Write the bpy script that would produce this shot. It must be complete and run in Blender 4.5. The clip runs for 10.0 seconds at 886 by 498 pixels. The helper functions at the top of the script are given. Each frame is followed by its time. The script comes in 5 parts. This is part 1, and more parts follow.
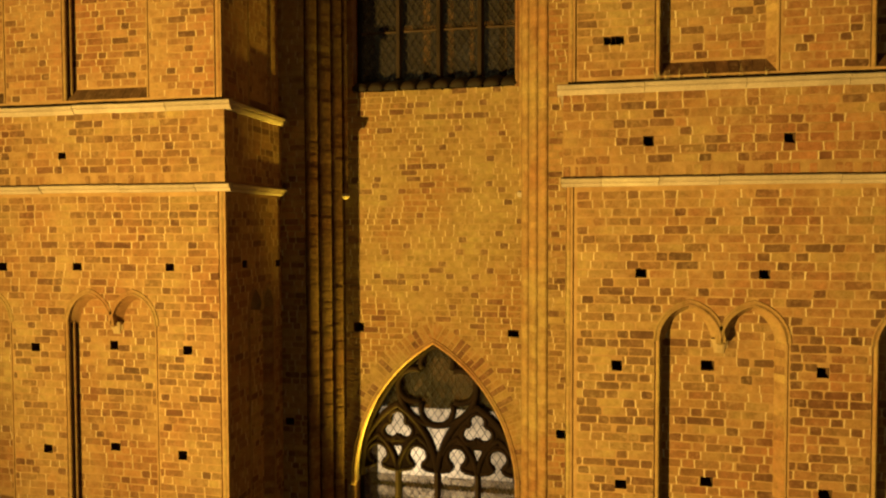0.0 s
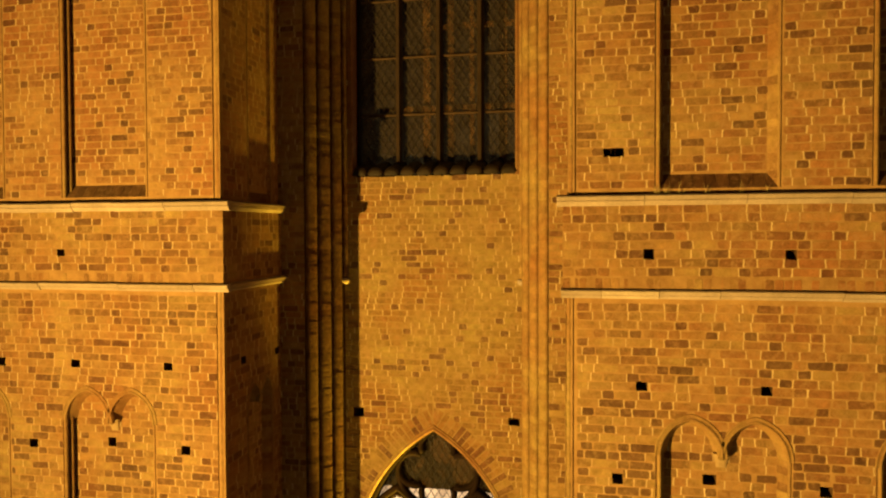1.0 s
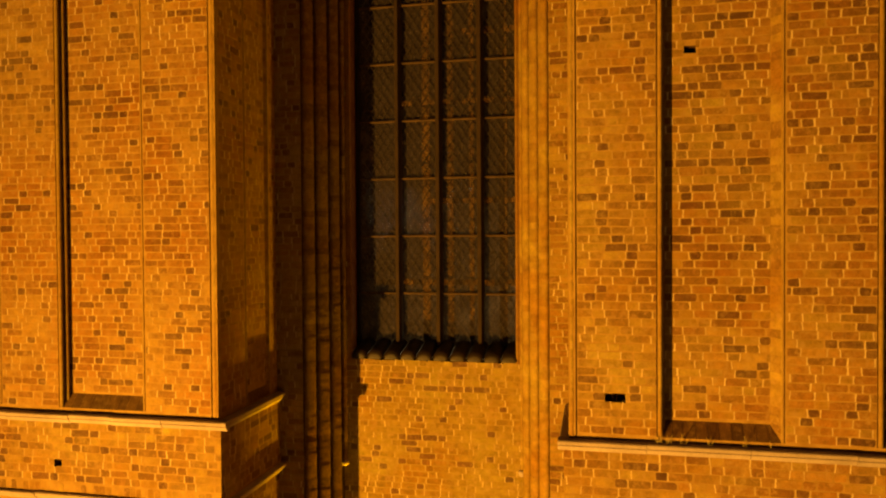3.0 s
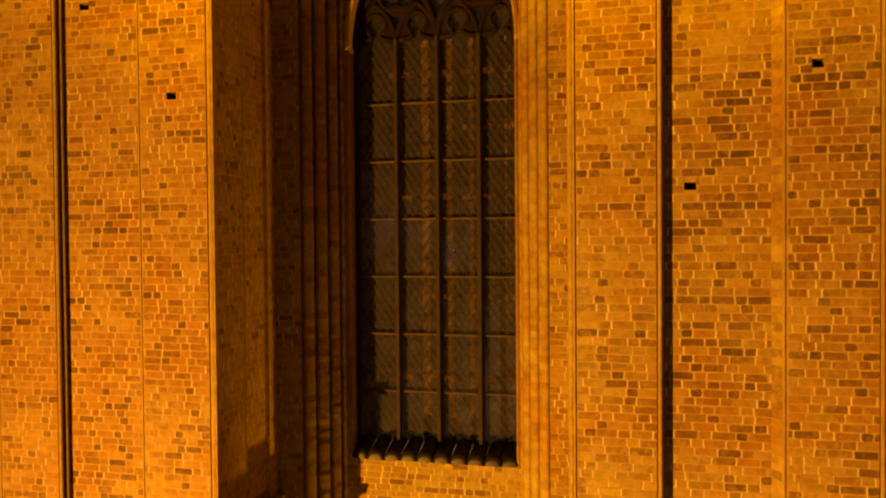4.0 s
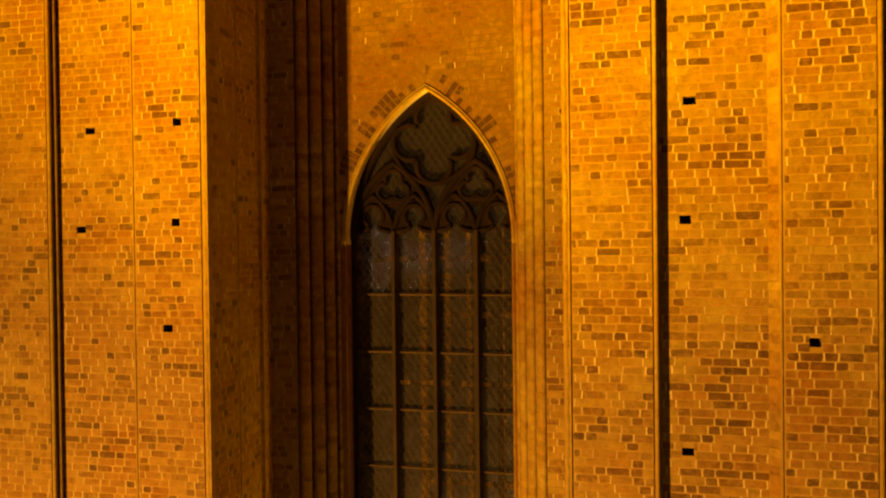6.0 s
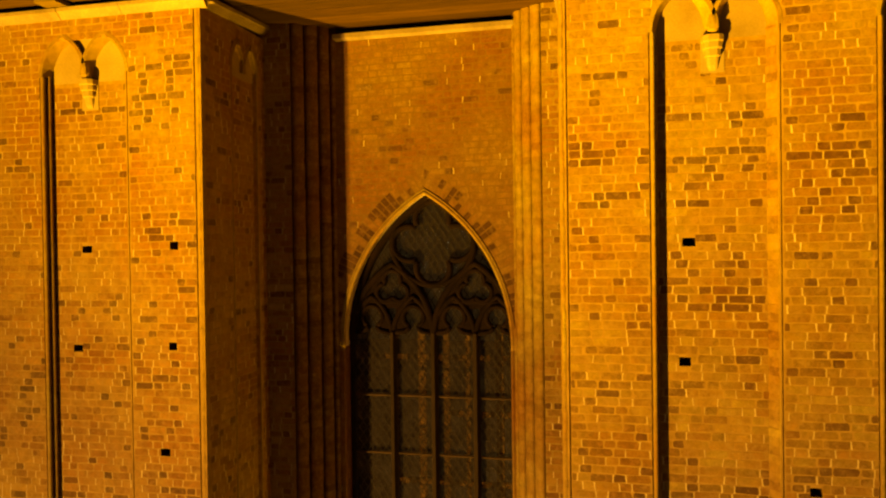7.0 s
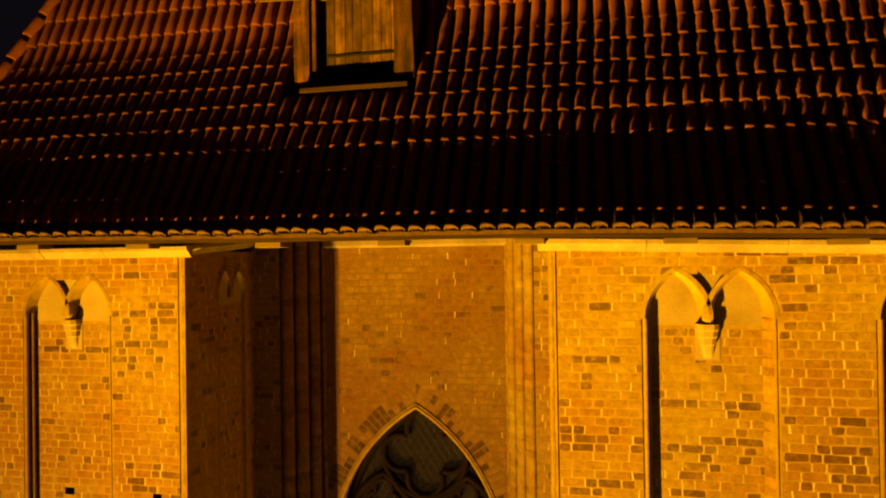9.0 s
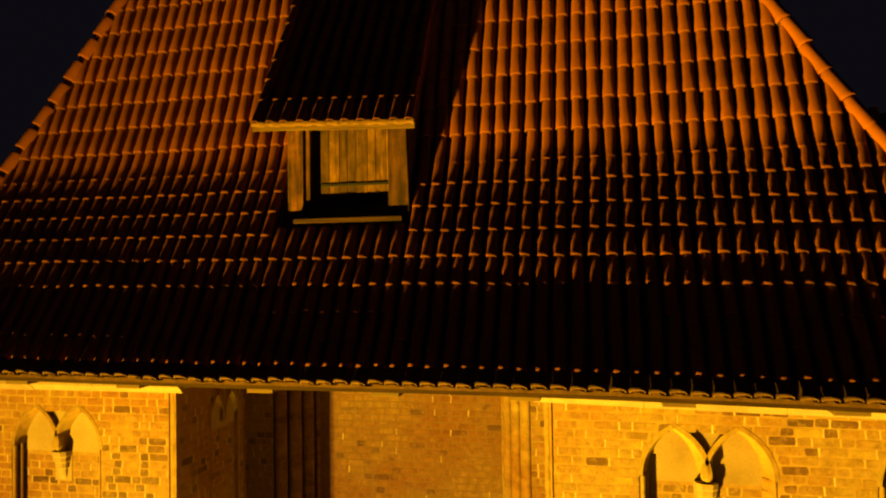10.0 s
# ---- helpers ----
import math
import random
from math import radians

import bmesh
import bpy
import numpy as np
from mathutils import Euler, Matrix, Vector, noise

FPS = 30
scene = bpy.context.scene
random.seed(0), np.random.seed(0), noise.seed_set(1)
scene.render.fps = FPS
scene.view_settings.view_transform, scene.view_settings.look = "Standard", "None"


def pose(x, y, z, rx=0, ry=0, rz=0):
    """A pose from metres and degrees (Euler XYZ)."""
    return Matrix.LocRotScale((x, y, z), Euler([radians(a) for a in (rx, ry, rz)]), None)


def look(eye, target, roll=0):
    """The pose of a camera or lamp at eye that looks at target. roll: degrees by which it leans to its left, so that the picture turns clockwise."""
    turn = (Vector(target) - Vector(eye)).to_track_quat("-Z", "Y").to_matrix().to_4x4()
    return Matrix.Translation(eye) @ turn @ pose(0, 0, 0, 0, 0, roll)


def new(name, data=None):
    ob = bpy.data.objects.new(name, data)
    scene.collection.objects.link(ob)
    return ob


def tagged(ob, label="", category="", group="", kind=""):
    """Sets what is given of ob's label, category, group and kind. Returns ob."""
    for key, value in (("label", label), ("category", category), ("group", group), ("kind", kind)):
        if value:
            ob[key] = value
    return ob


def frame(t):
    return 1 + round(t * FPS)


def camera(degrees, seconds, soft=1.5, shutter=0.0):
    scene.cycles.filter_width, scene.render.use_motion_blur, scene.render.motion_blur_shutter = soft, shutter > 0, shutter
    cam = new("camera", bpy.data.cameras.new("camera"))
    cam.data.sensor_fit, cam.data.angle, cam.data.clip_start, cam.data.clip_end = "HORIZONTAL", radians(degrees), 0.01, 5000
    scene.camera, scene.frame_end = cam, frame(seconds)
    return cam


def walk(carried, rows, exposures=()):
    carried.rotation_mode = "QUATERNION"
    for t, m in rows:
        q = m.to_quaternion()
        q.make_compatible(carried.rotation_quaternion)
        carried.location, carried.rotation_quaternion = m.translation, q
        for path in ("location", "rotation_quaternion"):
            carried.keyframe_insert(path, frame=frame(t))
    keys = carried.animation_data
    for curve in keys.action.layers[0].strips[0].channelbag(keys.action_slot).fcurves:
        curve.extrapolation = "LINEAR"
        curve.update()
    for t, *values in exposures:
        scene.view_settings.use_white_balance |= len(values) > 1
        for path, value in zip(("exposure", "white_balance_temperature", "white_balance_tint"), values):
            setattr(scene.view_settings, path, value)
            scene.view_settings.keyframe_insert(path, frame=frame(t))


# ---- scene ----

# ---------------------------------------------------------------- camera
cam = camera(63.8, 10.0, soft=2.1)
PATH = [
    (0.0, (0.430, -0.972, 9.268), (0.029, 0.986, 9.198), -0.15),
    (0.5, (0.447, -0.922, 9.853), (0.040, 1.035, 9.792), -0.18),
    (1.0, (0.474, -0.873, 10.468), (0.062, 1.083, 10.418), -0.21),
    (1.5, (0.482, -0.836, 11.097), (0.068, 1.120, 11.053), -0.25),
    (2.0, (0.480, -0.803, 11.748), (0.066, 1.153, 11.708), -0.29),
    (2.5, (0.477, -0.769, 12.428), (0.063, 1.188, 12.395), -0.33),
    (4.0, (0.521, -0.676, 14.693), (0.096, 1.278, 14.659), -0.47),
    (4.5, (0.540, -0.657, 15.405), (0.113, 1.297, 15.378), -0.52),
    (5.0, (0.560, -0.640, 16.127), (0.130, 1.313, 16.102), -0.57),
    (5.5, (0.574, -0.622, 16.825), (0.145, 1.331, 16.804), -0.61),
    (7.0, (0.620, -0.532, 19.128), (0.189, 1.421, 19.106), -0.77),
    (7.5, (0.655, -0.467, 19.866), (0.220, 1.485, 19.850), -0.80),
    (8.0, (0.700, -0.399, 20.606), (0.262, 1.552, 20.595), -0.81),
    (8.5, (0.748, -0.333, 21.292), (0.306, 1.618, 21.302), -0.82),
    (9.0, (0.790, -0.275, 22.034), (0.347, 1.675, 22.051), -0.84),
    (9.5, (0.818, -0.228, 22.776), (0.377, 1.722, 22.808), -0.86),
    (10.0, (0.847, -0.182, 23.515), (0.406, 1.768, 23.565), -0.88),
]
EXPOSURE = [(0.0, -0.13, 4620, -31), (0.5, -0.13, 4900, -26), (1.5, -0.15, 5750, -17), (2.5, -0.13, 7600, -6), (4.5, 0.09, 8200, 5), (5.5, 0.05, 7900, 1), (7.0, -0.20, 7300, -13),
            (7.5, -0.34, 7250, -12), (8.5, -0.42, 7250, -10), (9.5, -0.32, 6800, -15), (10.0, -0.17, 6300, -26)]
walk(cam, [(t, look(eye, target, roll)) for t, eye, target, roll in PATH], EXPOSURE)

# ---------------------------------------------------------------- night sky and floodlights
world = bpy.data.worlds.new("night_sky")
scene.world = world
world.use_nodes = True
bg = world.node_tree.nodes["Background"]
bg.inputs[0].default_value = (0.0092, 0.0064, 0.0120, 1)
bg.inputs[1].default_value = 0.52


def flood(name, eye, target, watts, colour, cone, blend, radius):
    data = bpy.data.lights.new(name, "SPOT")
    data.energy, data.color = watts, colour
    data.spot_size, data.spot_blend, data.shadow_soft_size = radians(cone), blend, radius
    lamp = new(name, data)
    lamp.matrix_world = look(eye, target)
    return lamp


SODIUM = (1.0, 0.447, 0.014)
flood("floodlight_main", (-10.4, -5.35, 3.45), (7.6, 7.5, 16.4), 54800, (1.0, 0.43, 0.055), 112, 1.0, 0.10)
flood("floodlight_high", (-10.75, -5.4, 3.45), (22.2, 7.6, 79.4), 358000, SODIUM, 69.4, 1.0, 0.10)
flood("floodlight_base", (-2.4, 9.55, 2.4), (-3.8, 9.1, 20.0), 14500, SODIUM, 27, 1.0, 0.12)

# added fill lamps, unseen: the paving they light lifts the dark low walls
flood("bounce_fill", (9.0, -9.0, 8.0), (9.0, -8.0, 0.0), 11000, (1.0, 0.50, 0.10), 140, 0.4, 0.15)
flood("bounce_fill", (-6.0, -12.0, 8.0), (-6.0, -11.0, 0.0), 11000, (1.0, 0.50, 0.10), 140, 0.4, 0.15)


def room_lamp(name, spot, watts, colour, radius):
    data = bpy.data.lights.new(name, "POINT")
    data.energy, data.color, data.shadow_soft_size = watts, colour, radius
    new(name, data).location = spot


# white lamps far across the town, mirrored as glints in the uneven panes
for x, y, z in ((-31.0, -88.0, 15.6), (-24.0, -92.0, 15.0), (-36.0, -90.0, 17.2)):
    room_lamp("town_lamp", (x, y, z), 300, (1.0, 0.92, 0.78), 0.45)
room_lamp("chapel_lamp", (-3.6, 15.2, 3.0), 950, (1.0, 0.56, 0.36), 0.3)
room_lamp("gallery_lamp", (-1.0, 14.0, 10.2), 100, (1.0, 0.72, 0.45), 0.3)

# ---------------------------------------------------------------- materials


def material(name, rough=0.9, spec=0.3):
    m = bpy.data.materials.new(name)
    m.use_nodes = True
    t = m.node_tree
    b = t.nodes["Principled BSDF"]
    b.inputs["Roughness"].default_value = rough
    b.inputs["Specular IOR Level"].default_value = spec
    return m, t, b


def add(t, kind, **inputs):
    n = t.nodes.new(kind)
    for key, value in inputs.items():
        n.inputs[key.replace("_", " ")].default_value = value
    return n


def math_node(t, op, a, b=None):
    n = t.nodes.new("ShaderNodeMath")
    n.operation = op
    for i, v in enumerate((a, b)):
        if v is None:
            continue
        if isinstance(v, (int, float)):
            n.inputs[i].default_value = v
        else:
            t.links.new(v, n.inputs[i])
    return n.outputs[0]


def ramp(t, fac, stops):
    n = t.nodes.new("ShaderNodeValToRGB")
    e = n.color_ramp.elements
    while len(e) < len(stops):
        e.new(0.5)
    for el, (p, c) in zip(e, stops):
        el.position, el.color = p, (*c, 1)
    t.links.new(fac, n.inputs[0])
    return n.outputs[0]


def mix(t, kind, fac, a, b):
    n = t.nodes.new("ShaderNodeMix")
    n.data_type, n.blend_type = "RGBA", kind
    for sock, v in ((n.inputs["Factor"], fac), (n.inputs[6], a), (n.inputs[7], b)):
        if isinstance(v, (int, float)):
            sock.default_value = v
        elif isinstance(v, tuple):
            sock.default_value = (*v, 1)
        else:
            t.links.new(v, sock)
    return n.outputs[2]


def place(t):
    return t.nodes.new("ShaderNodeNewGeometry").outputs["Position"]


def noise_at(t, scale, detail=3.0, rough=0.6, vec=None):
    n = add(t, "ShaderNodeTexNoise", Scale=scale, Detail=detail, Roughness=rough)
    t.links.new(vec if vec else place(t), n.inputs["Vector"])
    return n.outputs["Fac"]


def bumped(t, b, height, strength, distance):
    n = add(t, "ShaderNodeBump", Strength=strength, Distance=distance)
    t.links.new(height, n.inputs["Height"])
    t.links.new(n.outputs[0], b.inputs["Normal"])


def own_random(t):
    """One random number for each piece, whether an object or an island of a mesh."""
    a = t.nodes.new("ShaderNodeObjectInfo").outputs["Random"]
    b = t.nodes.new("ShaderNodeNewGeometry").outputs["Random Per Island"]
    return math_node(t, "FRACT", math_node(t, "ADD", a, b))


def brick_material(name, tones, smear=0.75):
    """Hand-made brick: each one has its own tone out of the given ones, with grain, blotches and large stains."""
    m, t, b = material(name, 0.85, 0.25)
    rnd = own_random(t)
    col = ramp(t, rnd, [(k / (len(tones) - 1), c) for k, c in enumerate(tones)])
    grain = noise_at(t, 55, 4.0, 0.65)
    blot = noise_at(t, 9, 3.0, 0.6)
    col = mix(t, "MULTIPLY", 0.6, col, ramp(t, grain, [(0.3, (0.6, 0.56, 0.52)), (0.65, (1.1, 1.08, 1.05))]))
    col = mix(t, "MULTIPLY", 0.75, col, ramp(t, blot, [(0.3, (0.62, 0.58, 0.56)), (0.7, (1.14, 1.12, 1.1))]))
    wash = ramp(t, noise_at(t, 13, 5.0, 0.7), [(0.50, (0, 0, 0)), (0.66, (smear, smear, smear))])
    col = mix(t, "MIX", wash, col, (0.27, 0.175, 0.098))
    stain = noise_at(t, 0.45, 4.0, 0.6)
    col = mix(t, "MULTIPLY", 0.55, col, ramp(t, stain, [(0.35, (0.66, 0.6, 0.56)), (0.6, (1.0, 1.0, 1.0))]))
    patch = noise_at(t, 0.9, 5.0, 0.65)
    col = mix(t, "MULTIPLY", 1.0, col, ramp(t, patch, [(0.36, (0.99, 0.82, 0.74)), (0.5, (0.97, 0.96, 0.94)), (0.64, (1.035, 1.15, 1.07))]))
    t.links.new(col, b.inputs["Base Color"])
    bumped(t, b, math_node(t, "ADD", grain, math_node(t, "MULTIPLY", blot, 0.8)), 0.55, 0.007)
    return m


def plain_material(name, light, dark, scale, rough=0.9, spec=0.3, bump=0.3, fine=60.0, metal=0.0):
    m, t, b = material(name, rough, spec)
    b.inputs["Metallic"].default_value = metal
    big = noise_at(t, scale, 4.0, 0.6)
    small = noise_at(t, fine, 4.0, 0.65)
    rnd = own_random(t)
    col = ramp(t, big, [(0.32, dark), (0.68, light)])
    col = mix(t, "MULTIPLY", 0.5, col, ramp(t, small, [(0.3, (0.62, 0.6, 0.58)), (0.7, (1.08, 1.08, 1.06))]))
    col = mix(t, "MULTIPLY", 0.5, col, ramp(t, rnd, [(0.0, (0.72, 0.7, 0.68)), (1.0, (1.1, 1.1, 1.1))]))
    t.links.new(col, b.inputs["Base Color"])
    bumped(t, b, math_node(t, "ADD", small, big), bump, 0.006)
    return m


def wood_material(name, light, dark):
    m, t, b = material(name, 0.8, 0.25)
    mp = add(t, "ShaderNodeMapping")
    mp.inputs["Scale"].default_value = (16, 16, 2.2)
    t.links.new(place(t), mp.inputs["Vector"])
    fibre = noise_at(t, 1.0, 5.0, 0.6, mp.outputs[0])
    rnd = own_random(t)
    col = ramp(t, fibre, [(0.36, dark), (0.62, light)])
    col = mix(t, "MULTIPLY", 0.9, col, ramp(t, rnd, [(0.0, (0.45, 0.42, 0.4)), (1.0, (1.3, 1.25, 1.2))]))
    col = mix(t, "MULTIPLY", 0.8, col, ramp(t, noise_at(t, 3.5, 4.0, 0.7), [(0.35, (0.35, 0.33, 0.3)), (0.62, (1.2, 1.15, 1.1))]))
    t.links.new(col, b.inputs["Base Color"])
    bumped(t, b, fibre, 0.4, 0.004)
    return m


def beam_material(name, light, dark):
    m, t, b = material(name, 0.85, 0.2)
    mp = add(t, "ShaderNodeMapping")
    mp.inputs["Scale"].default_value = (1.6, 26, 26)
    t.links.new(place(t), mp.inputs["Vector"])
    fibre = noise_at(t, 1.0, 5.0, 0.65, mp.outputs[0])
    col = ramp(t, fibre, [(0.3, dark), (0.66, light)])
    col = mix(t, "MULTIPLY", 0.6, col, ramp(t, own_random(t), [(0.0, (0.6, 0.58, 0.55)), (1.0, (1.15, 1.12, 1.1))]))
    t.links.new(col, b.inputs["Base Color"])
    bumped(t, b, fibre, 0.4, 0.004)
    return m


BRICK = brick_material("gothic_brick", [(0.155, 0.088, 0.042), (0.230, 0.146, 0.068), (0.302, 0.212, 0.092), (0.282, 0.192, 0.084), (0.172, 0.100, 0.047), (0.220, 0.138, 0.062), (0.290, 0.194, 0.084), (0.195, 0.118, 0.055), (0.298, 0.204, 0.089)])
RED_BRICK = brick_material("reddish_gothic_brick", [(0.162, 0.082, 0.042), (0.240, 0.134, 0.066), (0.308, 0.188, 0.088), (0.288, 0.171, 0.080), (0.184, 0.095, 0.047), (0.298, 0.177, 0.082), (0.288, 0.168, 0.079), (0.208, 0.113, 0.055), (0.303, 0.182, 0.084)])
EVEN_BRICK = brick_material("even_yellow_brick", [(0.244, 0.152, 0.072), (0.264, 0.170, 0.081), (0.254, 0.161, 0.076), (0.240, 0.148, 0.070), (0.268, 0.174, 0.083)])
EVEN_RED_BRICK = brick_material("even_orange_brick", [(0.246, 0.140, 0.068), (0.266, 0.157, 0.077), (0.256, 0.148, 0.072), (0.242, 0.136, 0.066), (0.270, 0.160, 0.079)])
# darker copy of the bay brick: the bay's weaker light is in its colour
DARK_BAY_BRICK = brick_material("dark_bay_brick", [(0.170, 0.088, 0.040), (0.190, 0.105, 0.048), (0.200, 0.116, 0.053), (0.176, 0.094, 0.043), (0.194, 0.109, 0.050)], 0.3)
BAY_BRICK = brick_material("yellow_bay_brick", [(0.180, 0.115, 0.043), (0.226, 0.156, 0.060), (0.254, 0.182, 0.073), (0.194, 0.126, 0.048), (0.242, 0.170, 0.067)])
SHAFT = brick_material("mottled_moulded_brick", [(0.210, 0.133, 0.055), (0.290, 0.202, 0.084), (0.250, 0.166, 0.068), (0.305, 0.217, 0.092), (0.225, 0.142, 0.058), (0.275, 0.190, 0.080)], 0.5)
# darker copy for the west shafts: their shade is put into the colour
SHADED_SHAFT = brick_material("shaded_moulded_brick", [(0.090, 0.048, 0.024), (0.170, 0.100, 0.046), (0.120, 0.066, 0.031), (0.195, 0.122, 0.055), (0.135, 0.074, 0.035)], 0.4)
BURNT = brick_material("burnt_brick", [(0.086, 0.046, 0.030), (0.135, 0.075, 0.043), (0.105, 0.057, 0.036), (0.155, 0.087, 0.048), (0.120, 0.065, 0.039)], 0.45)
CHARRED = brick_material("charred_brick", [(0.050, 0.022, 0.014), (0.085, 0.040, 0.022), (0.062, 0.028, 0.017), (0.074, 0.034, 0.020)], 0.3)
MORTAR = plain_material("lime_mortar", (0.325, 0.216, 0.108), (0.225, 0.138, 0.068), 5.0, 0.95, 0.1, 0.4, 90)
BAY_MORTAR = plain_material("yellowish_bay_mortar", (0.300, 0.215, 0.100), (0.205, 0.140, 0.062), 3.0, 0.95, 0.1, 0.5, 90)
UPPER_BAY_MORTAR = plain_material("dark_bay_mortar", (0.200, 0.123, 0.060), (0.158, 0.092, 0.044), 3.0, 0.95, 0.1, 0.5, 90)
POINTING = plain_material("pale_lime_pointing", (0.52, 0.43, 0.31), (0.32, 0.23, 0.13), 2.0, 0.95, 0.1, 0.4, 90)
BAY_POINTING = plain_material("dull_lime_pointing", (0.50, 0.41, 0.26), (0.29, 0.21, 0.11), 2.0, 0.95, 0.1, 0.4, 90)
# dark lining: shade inside holes and jamb grooves is put into the colour
RECESS = plain_material("shaded_recess_lining", (0.10, 0.052, 0.030), (0.05, 0.028, 0.018), 6.0)
MOULDED = brick_material("moulded_brick", [(0.230, 0.156, 0.070), (0.290, 0.206, 0.092), (0.258, 0.178, 0.080)])
STONE = plain_material("pale_limestone", (0.40, 0.340, 0.36), (0.27, 0.225, 0.23), 2.2, 0.85, 0.3, 0.35, 40)
PLASTER = plain_material("old_lime_plaster", (0.3444, 0.2688, 0.18), (0.2352, 0.1716, 0.1092), 1.7, 0.95, 0.1, 0.3, 45)
CORNICE = plain_material("weathered_cornice_plaster", (0.27, 0.212, 0.17), (0.17, 0.13, 0.10), 2.4, 0.95, 0.1, 0.4, 40)
LIMEWASH = plain_material("limewashed_reveal", (0.62, 0.56, 0.45), (0.46, 0.4, 0.3), 2.0, 0.95, 0.1, 0.2, 40)
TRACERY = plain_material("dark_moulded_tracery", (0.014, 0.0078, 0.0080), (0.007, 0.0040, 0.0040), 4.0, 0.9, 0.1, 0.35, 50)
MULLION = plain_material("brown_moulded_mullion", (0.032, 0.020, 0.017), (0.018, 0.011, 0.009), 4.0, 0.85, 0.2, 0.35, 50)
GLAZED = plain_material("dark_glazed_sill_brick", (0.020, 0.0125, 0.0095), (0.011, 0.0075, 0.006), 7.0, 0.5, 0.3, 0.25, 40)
LEAD = plain_material("grey_wire", (0.034, 0.028, 0.027), (0.020, 0.017, 0.016), 9.0, 0.6, 0.4, 0.2, 80)
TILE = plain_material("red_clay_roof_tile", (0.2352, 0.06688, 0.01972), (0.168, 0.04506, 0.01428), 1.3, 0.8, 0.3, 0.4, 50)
# eaves row, tile ends and their mortar: light they catch toned down by colour
EAVES_TILE = plain_material("dimmed_eaves_tile", (0.080, 0.042, 0.020), (0.045, 0.023, 0.011), 4.0, 0.85, 0.25, 0.4, 50)
TILE_END = plain_material("dimmed_tile_end", (0.06545, 0.02365, 0.00825), (0.0385, 0.01375, 0.0055), 1.5, 0.9, 0.2, 0.4, 50)
# clay darkened for the pans: shade of the valleys put into the colour
PAN = plain_material("shaded_clay_pan_tile", (0.077, 0.035, 0.018), (0.049, 0.022, 0.013), 1.5, 0.85, 0.25, 0.4, 50)
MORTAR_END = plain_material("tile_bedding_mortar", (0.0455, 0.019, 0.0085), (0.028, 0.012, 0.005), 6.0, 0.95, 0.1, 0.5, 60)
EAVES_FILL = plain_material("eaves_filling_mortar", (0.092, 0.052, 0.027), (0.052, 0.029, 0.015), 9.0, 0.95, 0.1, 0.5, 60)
VERGE = plain_material("weathered_verge_mortar", (0.15, 0.085, 0.042), (0.06, 0.034, 0.018), 9.0, 0.95, 0.1, 0.5, 60)
PLANK = wood_material("weathered_plank", (0.095, 0.040, 0.011), (0.022, 0.009, 0.003))
SHUTTER = wood_material("sunburnt_shutter_plank", (0.125, 0.066, 0.021), (0.040, 0.020, 0.007))
BEAM = beam_material("eaves_timber", (0.105, 0.064, 0.034), (0.042, 0.025, 0.013))
# one weathered board in two tones: its lit and shaded strips by colour
SOFFIT = beam_material("weathered_shaded_board", (0.040, 0.019, 0.0075), (0.012, 0.0055, 0.0022))
LIT_BOARD = beam_material("lit_eaves_board", (0.070, 0.035, 0.013), (0.026, 0.013, 0.005))
PALE_BEAM = beam_material("pale_rafter_end", (0.133, 0.091, 0.049), (0.077, 0.050, 0.027))
FRESH_STONE = plain_material("freshly_cut_limestone", (0.50, 0.44, 0.45), (0.38, 0.33, 0.33), 3.0, 0.85, 0.3, 0.3, 40)
GRASS = plain_material("dry_grass", (0.42, 0.36, 0.20), (0.24, 0.19, 0.09), 9.0, 0.8, 0.2, 0.2, 60)
GROUND = plain_material("granite_paving", (0.32, 0.29, 0.26), (0.23, 0.21, 0.19), 2.2, 0.85, 0.3, 0.4, 14)
INNER = plain_material("limewashed_nave_wall", (0.72, 0.68, 0.6), (0.5, 0.46, 0.4), 0.8, 0.95, 0.1, 0.2, 20)
BARS = plain_material("rusty_saddle_bar", (0.070, 0.044, 0.030), (0.030, 0.019, 0.013), 6.0, 0.8, 0.2, 0.3, 60)
INNER_WOOD = beam_material("dim_inner_frame_timber", (0.30, 0.20, 0.125), (0.14, 0.09, 0.056))
IRON = plain_material("black_iron", (0.03, 0.028, 0.026), (0.018, 0.017, 0.016), 8.0, 0.5, 0.5, 0.2, 60, 0.6)


